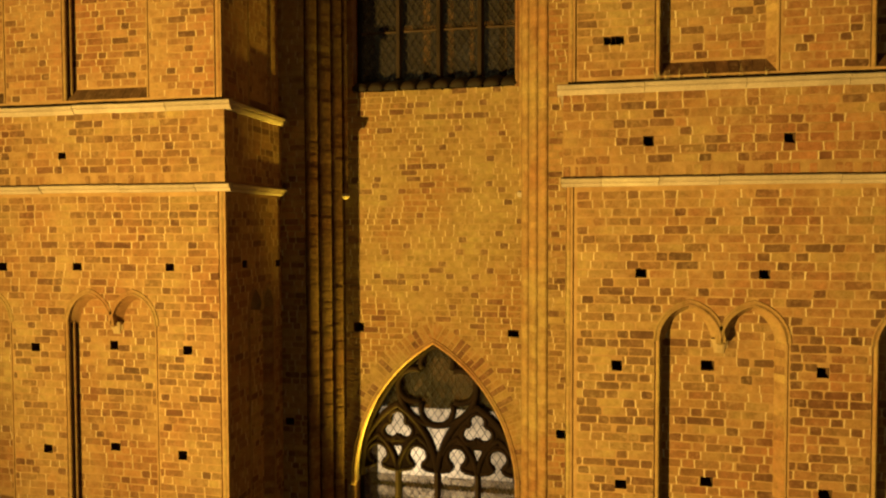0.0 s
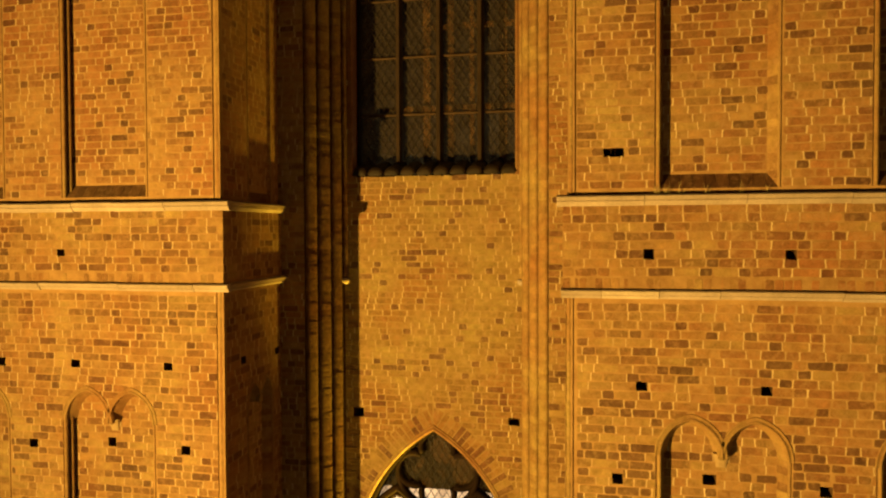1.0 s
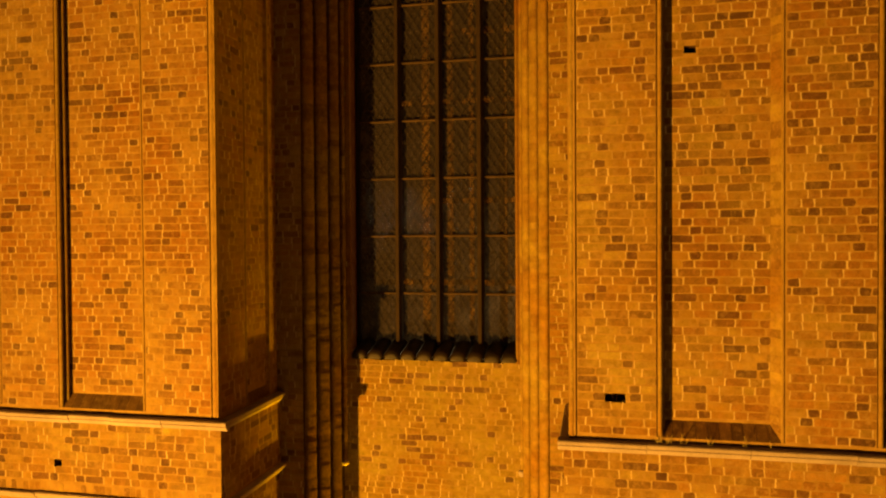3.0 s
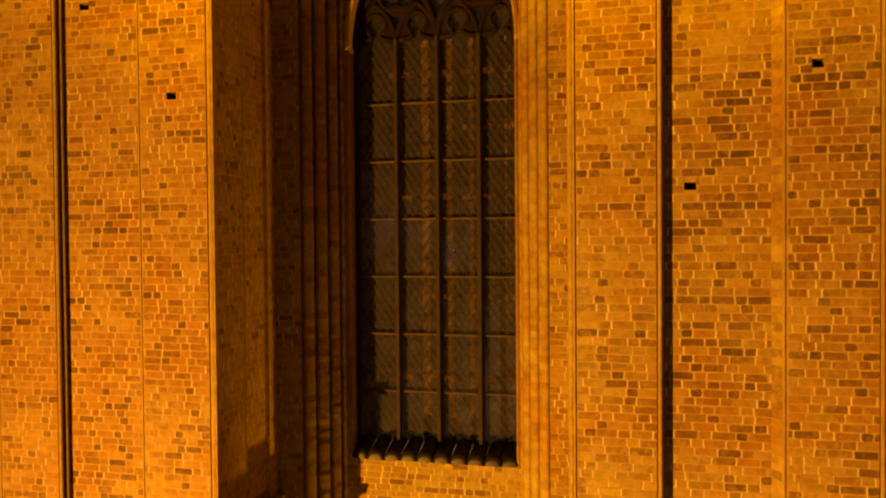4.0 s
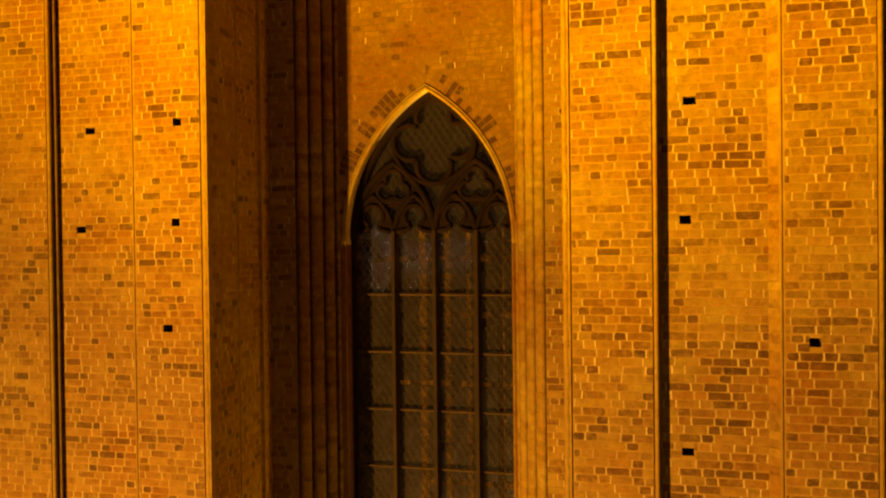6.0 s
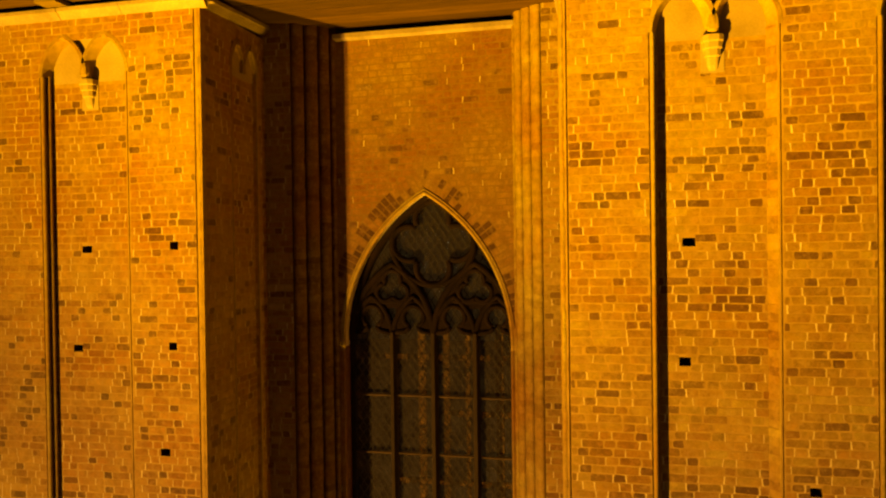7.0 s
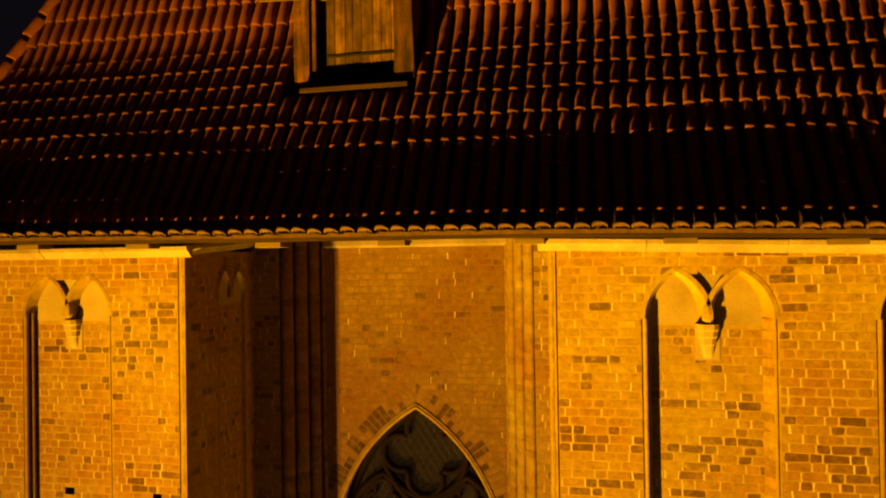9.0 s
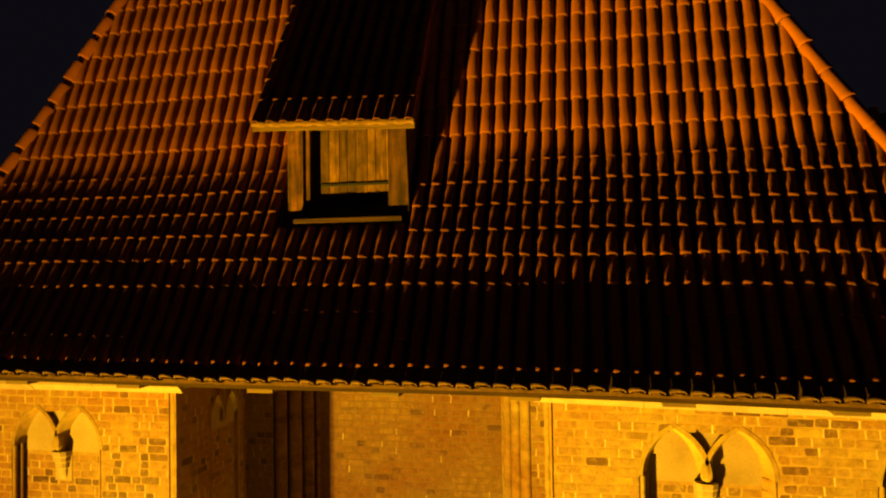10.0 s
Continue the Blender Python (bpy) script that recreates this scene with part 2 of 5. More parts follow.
def glass_material():
    m = bpy.data.materials.new("old_window_glass")
    m.use_nodes = True
    t = m.node_tree
    t.nodes.clear()
    out = t.nodes.new("ShaderNodeOutputMaterial")
    clear = t.nodes.new("ShaderNodeBsdfTransparent")
    wave = noise_at(t, 4.0, 2.0, 0.5)
    t.links.new(ramp(t, wave, [(0.3, (0.34, 0.31, 0.27)), (0.7, (0.62, 0.58, 0.5))]), clear.inputs[0])
    shine = add(t, "ShaderNodeBsdfGlossy", Roughness=0.008)
    shine.inputs["Color"].default_value = (0.8, 0.8, 0.8, 1)
    dust = add(t, "ShaderNodeBsdfDiffuse")
    dust.inputs["Color"].default_value = (0.120, 0.098, 0.112, 1)
    bump = add(t, "ShaderNodeBump", Strength=0.5, Distance=0.004)
    t.links.new(noise_at(t, 26.0, 1.0), bump.inputs["Height"])
    t.links.new(bump.outputs[0], shine.inputs["Normal"])
    film_ = t.nodes.new("ShaderNodeMixShader")
    film_.inputs[0].default_value = 0.125
    t.links.new(clear.outputs[0], film_.inputs[1])
    t.links.new(dust.outputs[0], film_.inputs[2])
    fres = add(t, "ShaderNodeFresnel", IOR=1.5)
    both = t.nodes.new("ShaderNodeMixShader")
    t.links.new(fres.outputs[0], both.inputs[0])
    t.links.new(film_.outputs[0], both.inputs[1])
    t.links.new(shine.outputs[0], both.inputs[2])
    t.links.new(both.outputs[0], out.inputs[0])
    return m


GLASS = glass_material()

# ---------------------------------------------------------------- mesh helpers
Z = Vector((0, 0, 1))


class Acc:
    """Collects faces for one mesh."""

    def __init__(self):
        self.v, self.f, self.dark, self.pale, self.red = [], [], [], [], []

    def poly(self, *pts):
        n = len(self.v)
        self.v.extend(tuple(p) for p in pts)
        self.f.append(tuple(range(n, n + len(pts))))

    def grid(self, rows, close=False):
        """Faces between rows of points of equal length."""
        n, w = len(self.v), len(rows[0])
        for r in rows:
            self.v.extend(tuple(p) for p in r)
        for i in range(len(rows) - 1):
            for j in range(w if close else w - 1):
                k = (j + 1) % w
                self.f.append((n + i * w + j, n + i * w + k, n + (i + 1) * w + k, n + (i + 1) * w + j))

    def box(self, x0, x1, y0, y1, z0, z1):
        n = len(self.v)
        self.v.extend([(x, y, z) for z in (z0, z1) for y in (y0, y1) for x in (x0, x1)])
        for q in ((0, 2, 3, 1), (4, 5, 7, 6), (0, 1, 5, 4), (2, 6, 7, 3), (0, 4, 6, 2), (1, 3, 7, 5)):
            self.f.append(tuple(n + i for i in q))

    def tube(self, path, radius, seg=8, flat=1.0, caps=True):
        """A round bar along a path; flat squeezes it along its second axis (depth)."""
        path = [Vector(p) for p in path]
        rows = []
        for i, p in enumerate(path):
            d = (path[min(i + 1, len(path) - 1)] - path[max(i - 1, 0)]).normalized()
            ref = Vector((0, 1, 0)) if abs(d.y) < 0.9 else Vector((0, 0, 1))
            a = d.cross(ref).normalized()
            b = d.cross(a).normalized()
            r = radius[i] if isinstance(radius, list) else radius
            rows.append([p + a * (r * math.cos(2 * math.pi * k / seg)) + b * (r * flat * math.sin(2 * math.pi * k / seg)) for k in range(seg)])
        self.grid(rows, close=True)
        if caps:
            self.poly(*rows[0])
            self.poly(*reversed(rows[-1]))

    def mesh(self, name):
        me = bpy.data.meshes.new(name)
        me.from_pydata(self.v, [], self.f)
        for i in self.dark:
            me.polygons[i].material_index = 1
        for i in self.pale:
            me.polygons[i].material_index = 2
        for i in self.red:
            me.polygons[i].material_index = 3
        me.update()
        return me


def obj(name, acc, mat, parent=None, label="", smooth=False, kind="", category="", group="", width=0.0):
    """Links what acc holds as one mesh object, under parent where one is given."""
    me = acc.mesh(name)
    bm = bmesh.new()
    bm.from_mesh(me)
    bmesh.ops.remove_doubles(bm, verts=bm.verts, dist=1e-5)
    bmesh.ops.recalc_face_normals(bm, faces=bm.faces)
    if width:
        bmesh.ops.bevel(bm, geom=bm.edges, offset=width, segments=2, profile=0.6, affect="EDGES")
    bm.to_mesh(me)
    bm.free()
    if smooth:
        me.polygons.foreach_set("use_smooth", [True] * len(me.polygons))
    for m in mat if isinstance(mat, tuple) else (mat,):
        me.materials.append(m)
    ob = new(name, me)
    if parent:
        under(ob, parent)
    return tagged(ob, label, category, group, kind)


def under(ob, parent):
    ob.parent = parent
    ob.matrix_parent_inverse = Matrix.Translation(parent.location).inverted()


class Face:
    """A wall's plane: u along it, z up, d inwards from the face."""

    def __init__(self, origin, along):
        self.o, self.u = Vector(origin), Vector(along).normalized()
        self.inn = Z.cross(self.u)

    def at(self, u, z, d=0.0):
        return self.o + self.u * u + Z * z + self.inn * d

    def matrix(self, u, z, d, su=1.0, sz=1.0):
        m = Matrix.Identity(4)
        for i, v in enumerate((self.u * su, self.inn, Z * sz)):
            for j in range(3):
                m[j][i] = v[j]
        m.translation = self.at(u, z, d)
        return m


# planes of the pier fronts, the wall behind, the window bay and its glass
FRONT, MAIN, PANEL, GLAZE = 7.445, 9.16, 9.65, 10.00
COURSE = 0.0935
JOINT, BED = 0.018, 0.015
REVEAL = 0.0012
# stretches of wall where dark burnt bricks crowd: x0, x1, z0, z1, share
BURNT_ZONES = [(0.28, 1.12, 19.85, 20.16, 0.60), (0.35, 1.05, 19.43, 19.63, 0.55), (1.38, 2.32, 19.82, 20.10, 0.60), (2.62, 3.25, 19.28, 20.02, 0.52), (1.38, 1.72, 19.45, 19.6, 0.5), (1.3, 2.3, 18.3, 18.9, 0.40),
               (0.45, 1.0, 14.9, 15.55, 0.45), (0.5, 0.9, 12.75, 13.3, 0.45), (1.25, 2.3, 12.9, 15.0, 0.27), (2.5, 3.5, 12.0, 16.0, 0.19), (0.3, 1.15, 5.6, 8.5, 0.36), (2.6, 3.6, 5.6, 8.6, 0.34),
               (-5.2, -4.3, 14.9, 15.5, 0.32), (-5.2, -4.3, 17.3, 17.6, 0.34), (-5.15, -4.35, 20.5, 21.5, 0.36), (-6.25, -5.28, 20.80, 20.90, 0.9), (-0.95, -0.5, 7.0, 8.2, 0.36), (-7.4, -4.3, 7.6, 9.6, 0.14), (-0.5, 0.2, 5.6, 8.5, 0.30),
               (-2.1, -1.05, 10.78, 10.88, 0.95), (-2.45, -1.72, 10.10, 10.20, 0.95), (-2.45, -2.1, 9.92, 10.02, 0.95), (-3.2, -0.6, 10.86, 11.3, 0.55)]


def brick_points(w, h, rng):
    """Outline of a hand-made brick with worn corners, at its edge and on its face."""
    c, r = 0.0022, min(0.013, w * 0.2)
    k = [rng.uniform(0.25, 1.5) * r for _ in range(4)]
    e = [rng.uniform(-0.006, 0.006) for _ in range(8)]
    d = rng.uniform(-0.0008, 0.0008)
    out = [(k[0], e[0]), (w - k[1], e[1]), (w + e[2], k[1]), (w + e[3], h - k[2]), (w - k[2], h + e[4]), (k[3], h + e[5]), (e[6], h - k[3]), (e[7], k[0])]
    face = [(u + (c if u < w / 2 else -c), z + (c if z < h / 2 else -c)) for u, z in out]
    return [(u, 0.0013, z) for u, z in out], [(u, d * (2 * u / w - 1), z) for u, z in face]


# chevrons laid in burnt headers: x and z of the lowest point, reach of the arms
CHEVRONS = [(1.885, 16.03, 0.46), (1.93, 15.80, 0.12), (2.98, 16.1, 0.42)]


def in_chevron(p, rng):
    for cx, cz, reach in CHEVRONS:
        arm = abs(p.x - cx)
        if arm < reach and abs(p.z - cz - arm * 1.15) < 0.12:
            return rng.random() < 0.8
    return False


def drift_of_course(face, u, z):
    """How far the hand-laid courses wander up and down."""
    p = face.at(u, z)
    return 0.016 * noise.noise(Vector((p.x * 0.45, p.y * 0.45, p.z * 0.30 + 3.1)))


def zone_share(p):
    return max([z[4] for z in BURNT_ZONES if z[0] < p.x < z[1] and z[2] < p.z < z[3]], default=0.0)


def joint_share(p):
    """How many of the upright joints show as pale lines."""
    if p.z > 16.5:
        return 0.9 if zone_share(p) > 0.3 else 0.45 if p.y < 9.5 else 0.06
    return 0.8


def is_burnt(p, rng, weight):
    share = zone_share(p) or (0.17 if p.z < 11.0 else 0.105 if p.z < 17.5 else 0.09)
    if share > 0.94:
        return True
    drift = noise.noise(Vector((p.x * 1.1, p.y * 0.7, p.z * 2.4)))
    if p.y > 9.5:
        weight *= 0.75 if p.z < 8.6 or p.z > 16.0 else 0.4
    row = noise.noise(Vector((p.x * 0.8, 7.3, round(p.z / COURSE) * 1.37)))
    return in_chevron(p, rng) or rng.random() < weight * (share * (1.0 + 1.5 * drift + 1.9 * row) + 0.10 * max(0.0, drift - 0.25))


def brick_into(acc, face, u0, u1, z0, z1, d, rng, dark=False):
    if dark:
        acc.dark.extend(range(len(acc.f), len(acc.f) + 17))
    # bay bricks above 12 m use the darker copy, dimmer light by colour
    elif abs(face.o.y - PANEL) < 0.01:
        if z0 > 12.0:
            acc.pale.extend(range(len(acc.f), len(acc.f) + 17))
    # evener, paler bricks towards the top: brighter light put into the colour
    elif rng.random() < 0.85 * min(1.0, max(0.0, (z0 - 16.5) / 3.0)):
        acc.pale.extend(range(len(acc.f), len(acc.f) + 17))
    elif abs(face.o.y - FRONT) < 0.01 and rng.random() < 0.7 * min(1.0, max(0.0, (u0 - 1.1) / 0.8), max(0.0, (18.0 - z0) / 2.0)):
        acc.red.extend(range(len(acc.f), len(acc.f) + 17))
    mid, front = brick_points(u1 - u0, z1 - z0, rng)
    n = len(acc.v)
    for ring, dd in ((mid, REVEAL + 0.006), (mid, 0.0013), (front, None)):
        for (u, y, z) in ring:
            acc.v.append(tuple(face.at(u0 + u, z0 + z, d + (y if dd is None else dd))))
    for k in (0, 8):
        for i in range(8):
            j = (i + 1) % 8
            acc.f.append((n + k + i, n + k + j, n + k + 8 + j, n + k + 8 + i))
    acc.f.append(tuple(range(n + 16, n + 24)))


def shared_bricks(course, sound=BRICK, burnt=BURNT):
    """Alike bricks, stretchers and headers, sound and burnt, each a mesh that many objects share."""
    rng = random.Random(5)
    out = {}
    for kind, w in (("s", course * 2.48), ("h", course * 1.22)):
        for dark in (False, True):
            out[kind, dark] = []
            for _ in range(6):
                acc = Acc()
                brick_into(acc, Face((0, 0, 0), (1, 0, 0)), 0, w, 0, course - BED, 0, rng)
                me = acc.mesh("brick")
                me.materials.append(burnt if dark else sound)
                out[kind, dark].append((me, w))
    return out


def pointing(acc, face, u, z0, z1, d, rng):
    """Mortar smeared flush into one upright joint, of uneven width."""
    mid, lean = u + JOINT / 2, rng.uniform(-0.005, 0.005)
    w = JOINT * rng.uniform(0.24, 0.48)
    left, right = [], []
    for k in range(5):
        z = z0 - 0.004 + (z1 - z0 + 0.008) * k / 4
        x = mid + lean * (k - 2) / 2 + rng.uniform(-0.0025, 0.0025)
        ww = w * rng.uniform(0.75, 1.25) * (1.25 if k in (0, 4) else 1.0)
        left.append(face.at(x - ww, z, d))
        right.append(face.at(x + ww, z, d - 0.0012))
    acc.grid([left, right])


def bricks(parent, acc, face, u0, u1, z0, z1, cuts, seed, library=None, singles=None, d=0.0, pieces=None, course=COURSE, joints=None):
    """Courses of stretchers and headers. cuts(zc) gives the stretches of u that stay free; singles = (ua, ub, za, zb): bricks there become parts."""
    rng = random.Random(seed)
    i0, i1 = math.ceil(z0 / course - 0.05), math.floor(z1 / course + 0.05)
    for i in range(i0, i1):
        zb = i * course + BED / 2
        zt = zb + course - BED
        free = cuts((zb + zt) / 2) if cuts else []
        u = u0 - rng.uniform(0.0, 0.30)
        header = rng.random() < 0.5
        run = 0
        while u < u1:
            w = course * (1.22 if header else 2.48) * rng.uniform(0.93, 1.07)
            a, b = max(u, u0), min(u + w, u1)
            spans = [(a, b)] if b - a > 0.03 else []
            for (ca, cb) in free:
                nxt = []
                for (sa, sb) in spans:
                    if cb <= sa or ca >= sb:
                        nxt.append((sa, sb))
                    else:
                        nxt += [(p, q) for p, q in ((sa, ca), (cb, sb)) if q - p > 0.028]
                spans = nxt
            level, zt_level = zb, zt
            for (sa, sb) in spans:
                lift = drift_of_course(face, (sa + sb) / 2, level)
                zb, zt = level + lift, zt_level + lift
                dark = is_burnt(face.at((sa + sb) / 2, zb), rng, 1.8 if header else 0.55)
                whole = abs((sb - sa) - w) < 1e-4
                if whole and library and singles and singles[0] < sa < singles[1] and singles[2] < zb < singles[3] and len(pieces) < 300:
                    me, mw = rng.choice(library["h" if header else "s", dark])
                    ob = new("brick", me)
                    ob.parent = parent
                    ob.matrix_basis = face.matrix(sa, zb, d + rng.uniform(-0.0007, 0.0007), w / mw)
                    pieces.append(ob)
                else:
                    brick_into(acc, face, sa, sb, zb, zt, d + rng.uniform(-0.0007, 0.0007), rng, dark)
            if joints is not None and u0 < u + w < u1 - JOINT and rng.random() < joint_share(face.at(u + w, level)):
                mid = u + w + JOINT / 2
                if not any(ca - 0.02 < mid < cb + 0.02 for ca, cb in free):
                    lift = drift_of_course(face, mid, level)
                    pointing(joints, face, u + w, level + lift, zt_level + lift, d - 0.0004, rng)
            zb, zt = level, zt_level
            u += w + JOINT
            run = run + 1 if not header else 0
            header = not header if (header or run >= 2 or rng.random() < 0.85) else False


def sheet(acc, face, u0, u1, z0, z1, holes, d):
    """A flat wall face with rectangular openings left out."""
    us = sorted({u0, u1, *[min(max(v, u0), u1) for h in holes for v in h[:2]]})
    zs = sorted({z0, z1, *[min(max(v, z0), z1) for h in holes for v in h[2:4]]})
    for a, b in zip(us, us[1:]):
        for p, q in zip(zs, zs[1:]):
            um, zm = (a + b) / 2, (p + q) / 2
            if any(h[0] < um < h[1] and h[2] < zm < h[3] for h in holes):
                continue
            acc.poly(face.at(a, p, d), face.at(b, p, d), face.at(b, q, d), face.at(a, q, d))


def pointed(c, half, spring, rise, n=14):
    """Points of a pointed arch from left springing over the apex to the right."""
    r = (half * half + rise * rise) / (2 * half)
    a1 = math.asin(min(1, rise / r))
    left = [(c - half + r - r * math.cos(a1 * k / n), spring + r * math.sin(a1 * k / n)) for k in range(n + 1)]
    return left + [(2 * c - u, z) for u, z in reversed(left[:-1])]


def arch_half(half, spring, rise, z):
    """Half the opening's width at height z, or None above the apex."""
    if z <= spring:
        return half
    r = (half * half + rise * rise) / (2 * half)
    if z >= spring + rise:
        return None
    return max(0.0, math.sqrt(max(0, r * r - (z - spring) ** 2)) - (r - half))


class Niche:
    """A shallow blind niche that ends in two small pointed arches with a hanging corbel between them."""

    def __init__(self, u0, u1, z0, spring, apex, depth=0.135, plaster=None, sunk=False):
        self.u0, self.u1, self.z0, self.spring, self.apex, self.depth = u0, u1, z0, spring, apex, depth
        self.q = (u1 - u0) / 4
        self.rise = apex - spring
        self.centres = (u0 + self.q, u1 - self.q)
        self.plaster, self.sunk, self.sill = plaster, sunk, 0.19
        self.splay = depth * 0.68

    def outline(self):
        pts = [(self.u0, self.z0)]
        pts += pointed(self.centres[0], self.q, self.spring, self.rise, 10)
        pts += pointed(self.centres[1], self.q, self.spring, self.rise, 10)[1:]
        return pts + [(self.u1, self.z0)]

    def free(self, z, grow):
        if z < self.z0 - 0.02 or z > self.apex + grow:
            return []
        if z <= self.spring:
            return [(self.u0 - grow, self.u1 + grow)]
        w = arch_half(self.q, self.spring, self.rise, z)
        w = 0.04 if w is None else w + 0.048
        return [(self.centres[0] - w, self.centres[1] + w)] if self.sunk and z < self.apex else [(c - w, c + w) for c in self.centres]

    def build(self, face, mortar, roll, d, sink, band, soffit, jamb, sill):
        pts = self.outline()
        # spandrels above the arches, in the wall's own plane
        head = pts[1:-1]
        c0, c1 = self.centres
        r = (self.q ** 2 + self.rise ** 2) / (2 * self.q)
        ring, sunk, top = 0.046, 0.045, self.apex

        def crown(u):
            """Height of the ring's outer edge between the two arches."""
            k = c0 + self.q - r if u <= (c0 + c1) / 2 else c1 - self.q + r
            return self.spring + math.sqrt(max(0.0, (r + ring) ** 2 - (u - k) ** 2))
        for (ua, za), (ub, zb) in zip(head, head[1:]):
            if ub - ua > 1e-6:
                ta, tb = (min(crown(v), top) if self.sunk and c0 - 1e-6 <= ua and ub <= c1 + 1e-6 else top for v in (ua, ub))
                mortar.poly(face.at(ua, za, d), face.at(ub, zb, d), face.at(ub, tb, d), face.at(ua, ta, d))
        # the sunk plastered field between the arches
        us = [c0 + (c1 - c0) * k / 32 for k in range(33)]
        us = [u for u in us if crown(u) < top - 0.004]
        low = [(u, crown(u)) for u in us] if self.sunk else []
        pts_sunk = low + [(us[-1], top), (us[0], top)]
        for (ua, za), (ub, zb) in zip(low, low[1:]):
            sink.poly(face.at(ua, za, d + sunk), face.at(ub, zb, d + sunk), face.at(ub, top, d + sunk), face.at(ua, top, d + sunk))
        if self.sunk:
            mortar.grid([[face.at(u, z, d) for u, z in pts_sunk], [face.at(u, z, d + sunk + 0.004) for u, z in pts_sunk]], close=True)
        # a flat ring round both arches
        a1 = math.asin(min(1, self.rise / r))
        for c in (c0, c1):
            for s in (-1, 1):
                k = c + s * (self.q - r)
                n = 10
                q = [[(k + s * rr * math.cos(a1 * i / n), self.spring + rr * math.sin(a1 * i / n)) for i in range(n + 1)] for rr in (r + 0.004, r + ring)]
                dd = d - REVEAL - 0.003
                band.grid([[face.at(u, z, dd) for u, z in q[0]], [face.at(u, z, dd) for u, z in q[1]], [face.at(u, z, dd + 0.06) for u, z in q[1]]])
        # jambs and soffits
        deep = d + self.depth + 0.02
        mortar.poly(face.at(self.u0, self.z0, d), face.at(self.u0, self.spring, d), face.at(self.u0, self.spring, deep), face.at(self.u0, self.z0, deep))
        # the other jamb is splayed, one moulded brick a course
        z = self.z0
        while z < self.spring - 0.005:
            t = min(z + COURSE, self.spring)
            a, b = (self.u1, d), (self.u1 - self.splay * (1.0 + 0.05 * math.sin(z * 91.7)), deep - 0.022)
            jamb.poly(face.at(a[0], z + 0.002, a[1]), face.at(b[0], z + 0.002, b[1]), face.at(b[0], t - 0.002, b[1]), face.at(a[0], t - 0.002, a[1]))
            jamb.poly(face.at(a[0], t - 0.002, a[1] + 0.002), face.at(b[0], t - 0.002, b[1] + 0.002), face.at(b[0], t + 0.002, b[1] + 0.002), face.at(a[0], t + 0.002, a[1] + 0.002))
            z = t
        inset = []
        for u, z in head:
            near = min(self.centres, key=lambda m: abs(m - u))
            inset.append((u + (near - u) * (self.splay / self.q if u > near else 0.18 if self.sunk else 0.28), z - (0.05 if self.sunk else 0.085) * min(1.0, (z - self.spring) / 0.1)))
        soffit.grid([[face.at(u, z, d) for u, z in head], [face.at(u, z, deep) for u, z in inset]])
        n = max(3, round((self.u1 - self.u0) / 0.13))
        for k in range(n):
            ua, ub = (self.u0 + (self.u1 - self.u0) * (k + q) / n for q in (0.02, 0.98))
            va, vb = min(ua, self.u1 - self.splay), min(ub, self.u1 - self.splay)
            sill.poly(face.at(ua, self.z0, d), face.at(ub, self.z0, d), face.at(vb, self.z0 + self.sill, deep), face.at(va, self.z0 + self.sill, deep))
        mortar.poly(face.at(self.u0, self.z0 - 0.004, d), face.at(self.u1, self.z0 - 0.004, d), face.at(self.u1, self.z0 + self.sill - 0.004, deep), face.at(self.u0, self.z0 + self.sill - 0.004, deep))
        # a roll on each edge of the opening, one inside it, and fillets round the lower arches
        for u in (self.u0, self.u1):
            roll.tube([face.at(u, z, d + 0.012) for z in (self.z0, self.spring)], 0.024 if u == self.u0 else 0.012, 8, caps=False)
            if u == self.u0:
                roll.tube([face.at(u + 0.034, z, d + self.depth * 0.6) for z in (self.z0, self.spring + 0.02)], 0.022, 8, caps=False)
        if not self.sunk:
            for c in self.centres:
                roll.tube([face.at(u, z, d + 0.003) for u, z in pointed(c, self.q, self.spring, self.rise, 10)], 0.017, 6, caps=False)
                roll.tube([face.at(u, z, d + 0.001) for u, z in pointed(c, self.q + 0.045, self.spring, self.rise + 0.05, 10) if abs(u - c) < self.q or (u - c) * (c - self.centres[0] - self.q) > 0], 0.012, 6, caps=False)


def hole_half(u, z):
    """Half the width and height of the putlog hole at that place."""
    r = random.Random(int(u * 100) + int(z * 37))
    big = 1.0 if z < 11.5 else 0.84
    return (0.068 + r.uniform(-0.012, 0.006)) * (1.0 if z < 11.5 else 0.98), (0.056 + r.uniform(-0.008, 0.005)) * big


def hole_rect(u, z):
    w, t = hole_half(u, z)
    return u - w, u + w, z - t, z + t


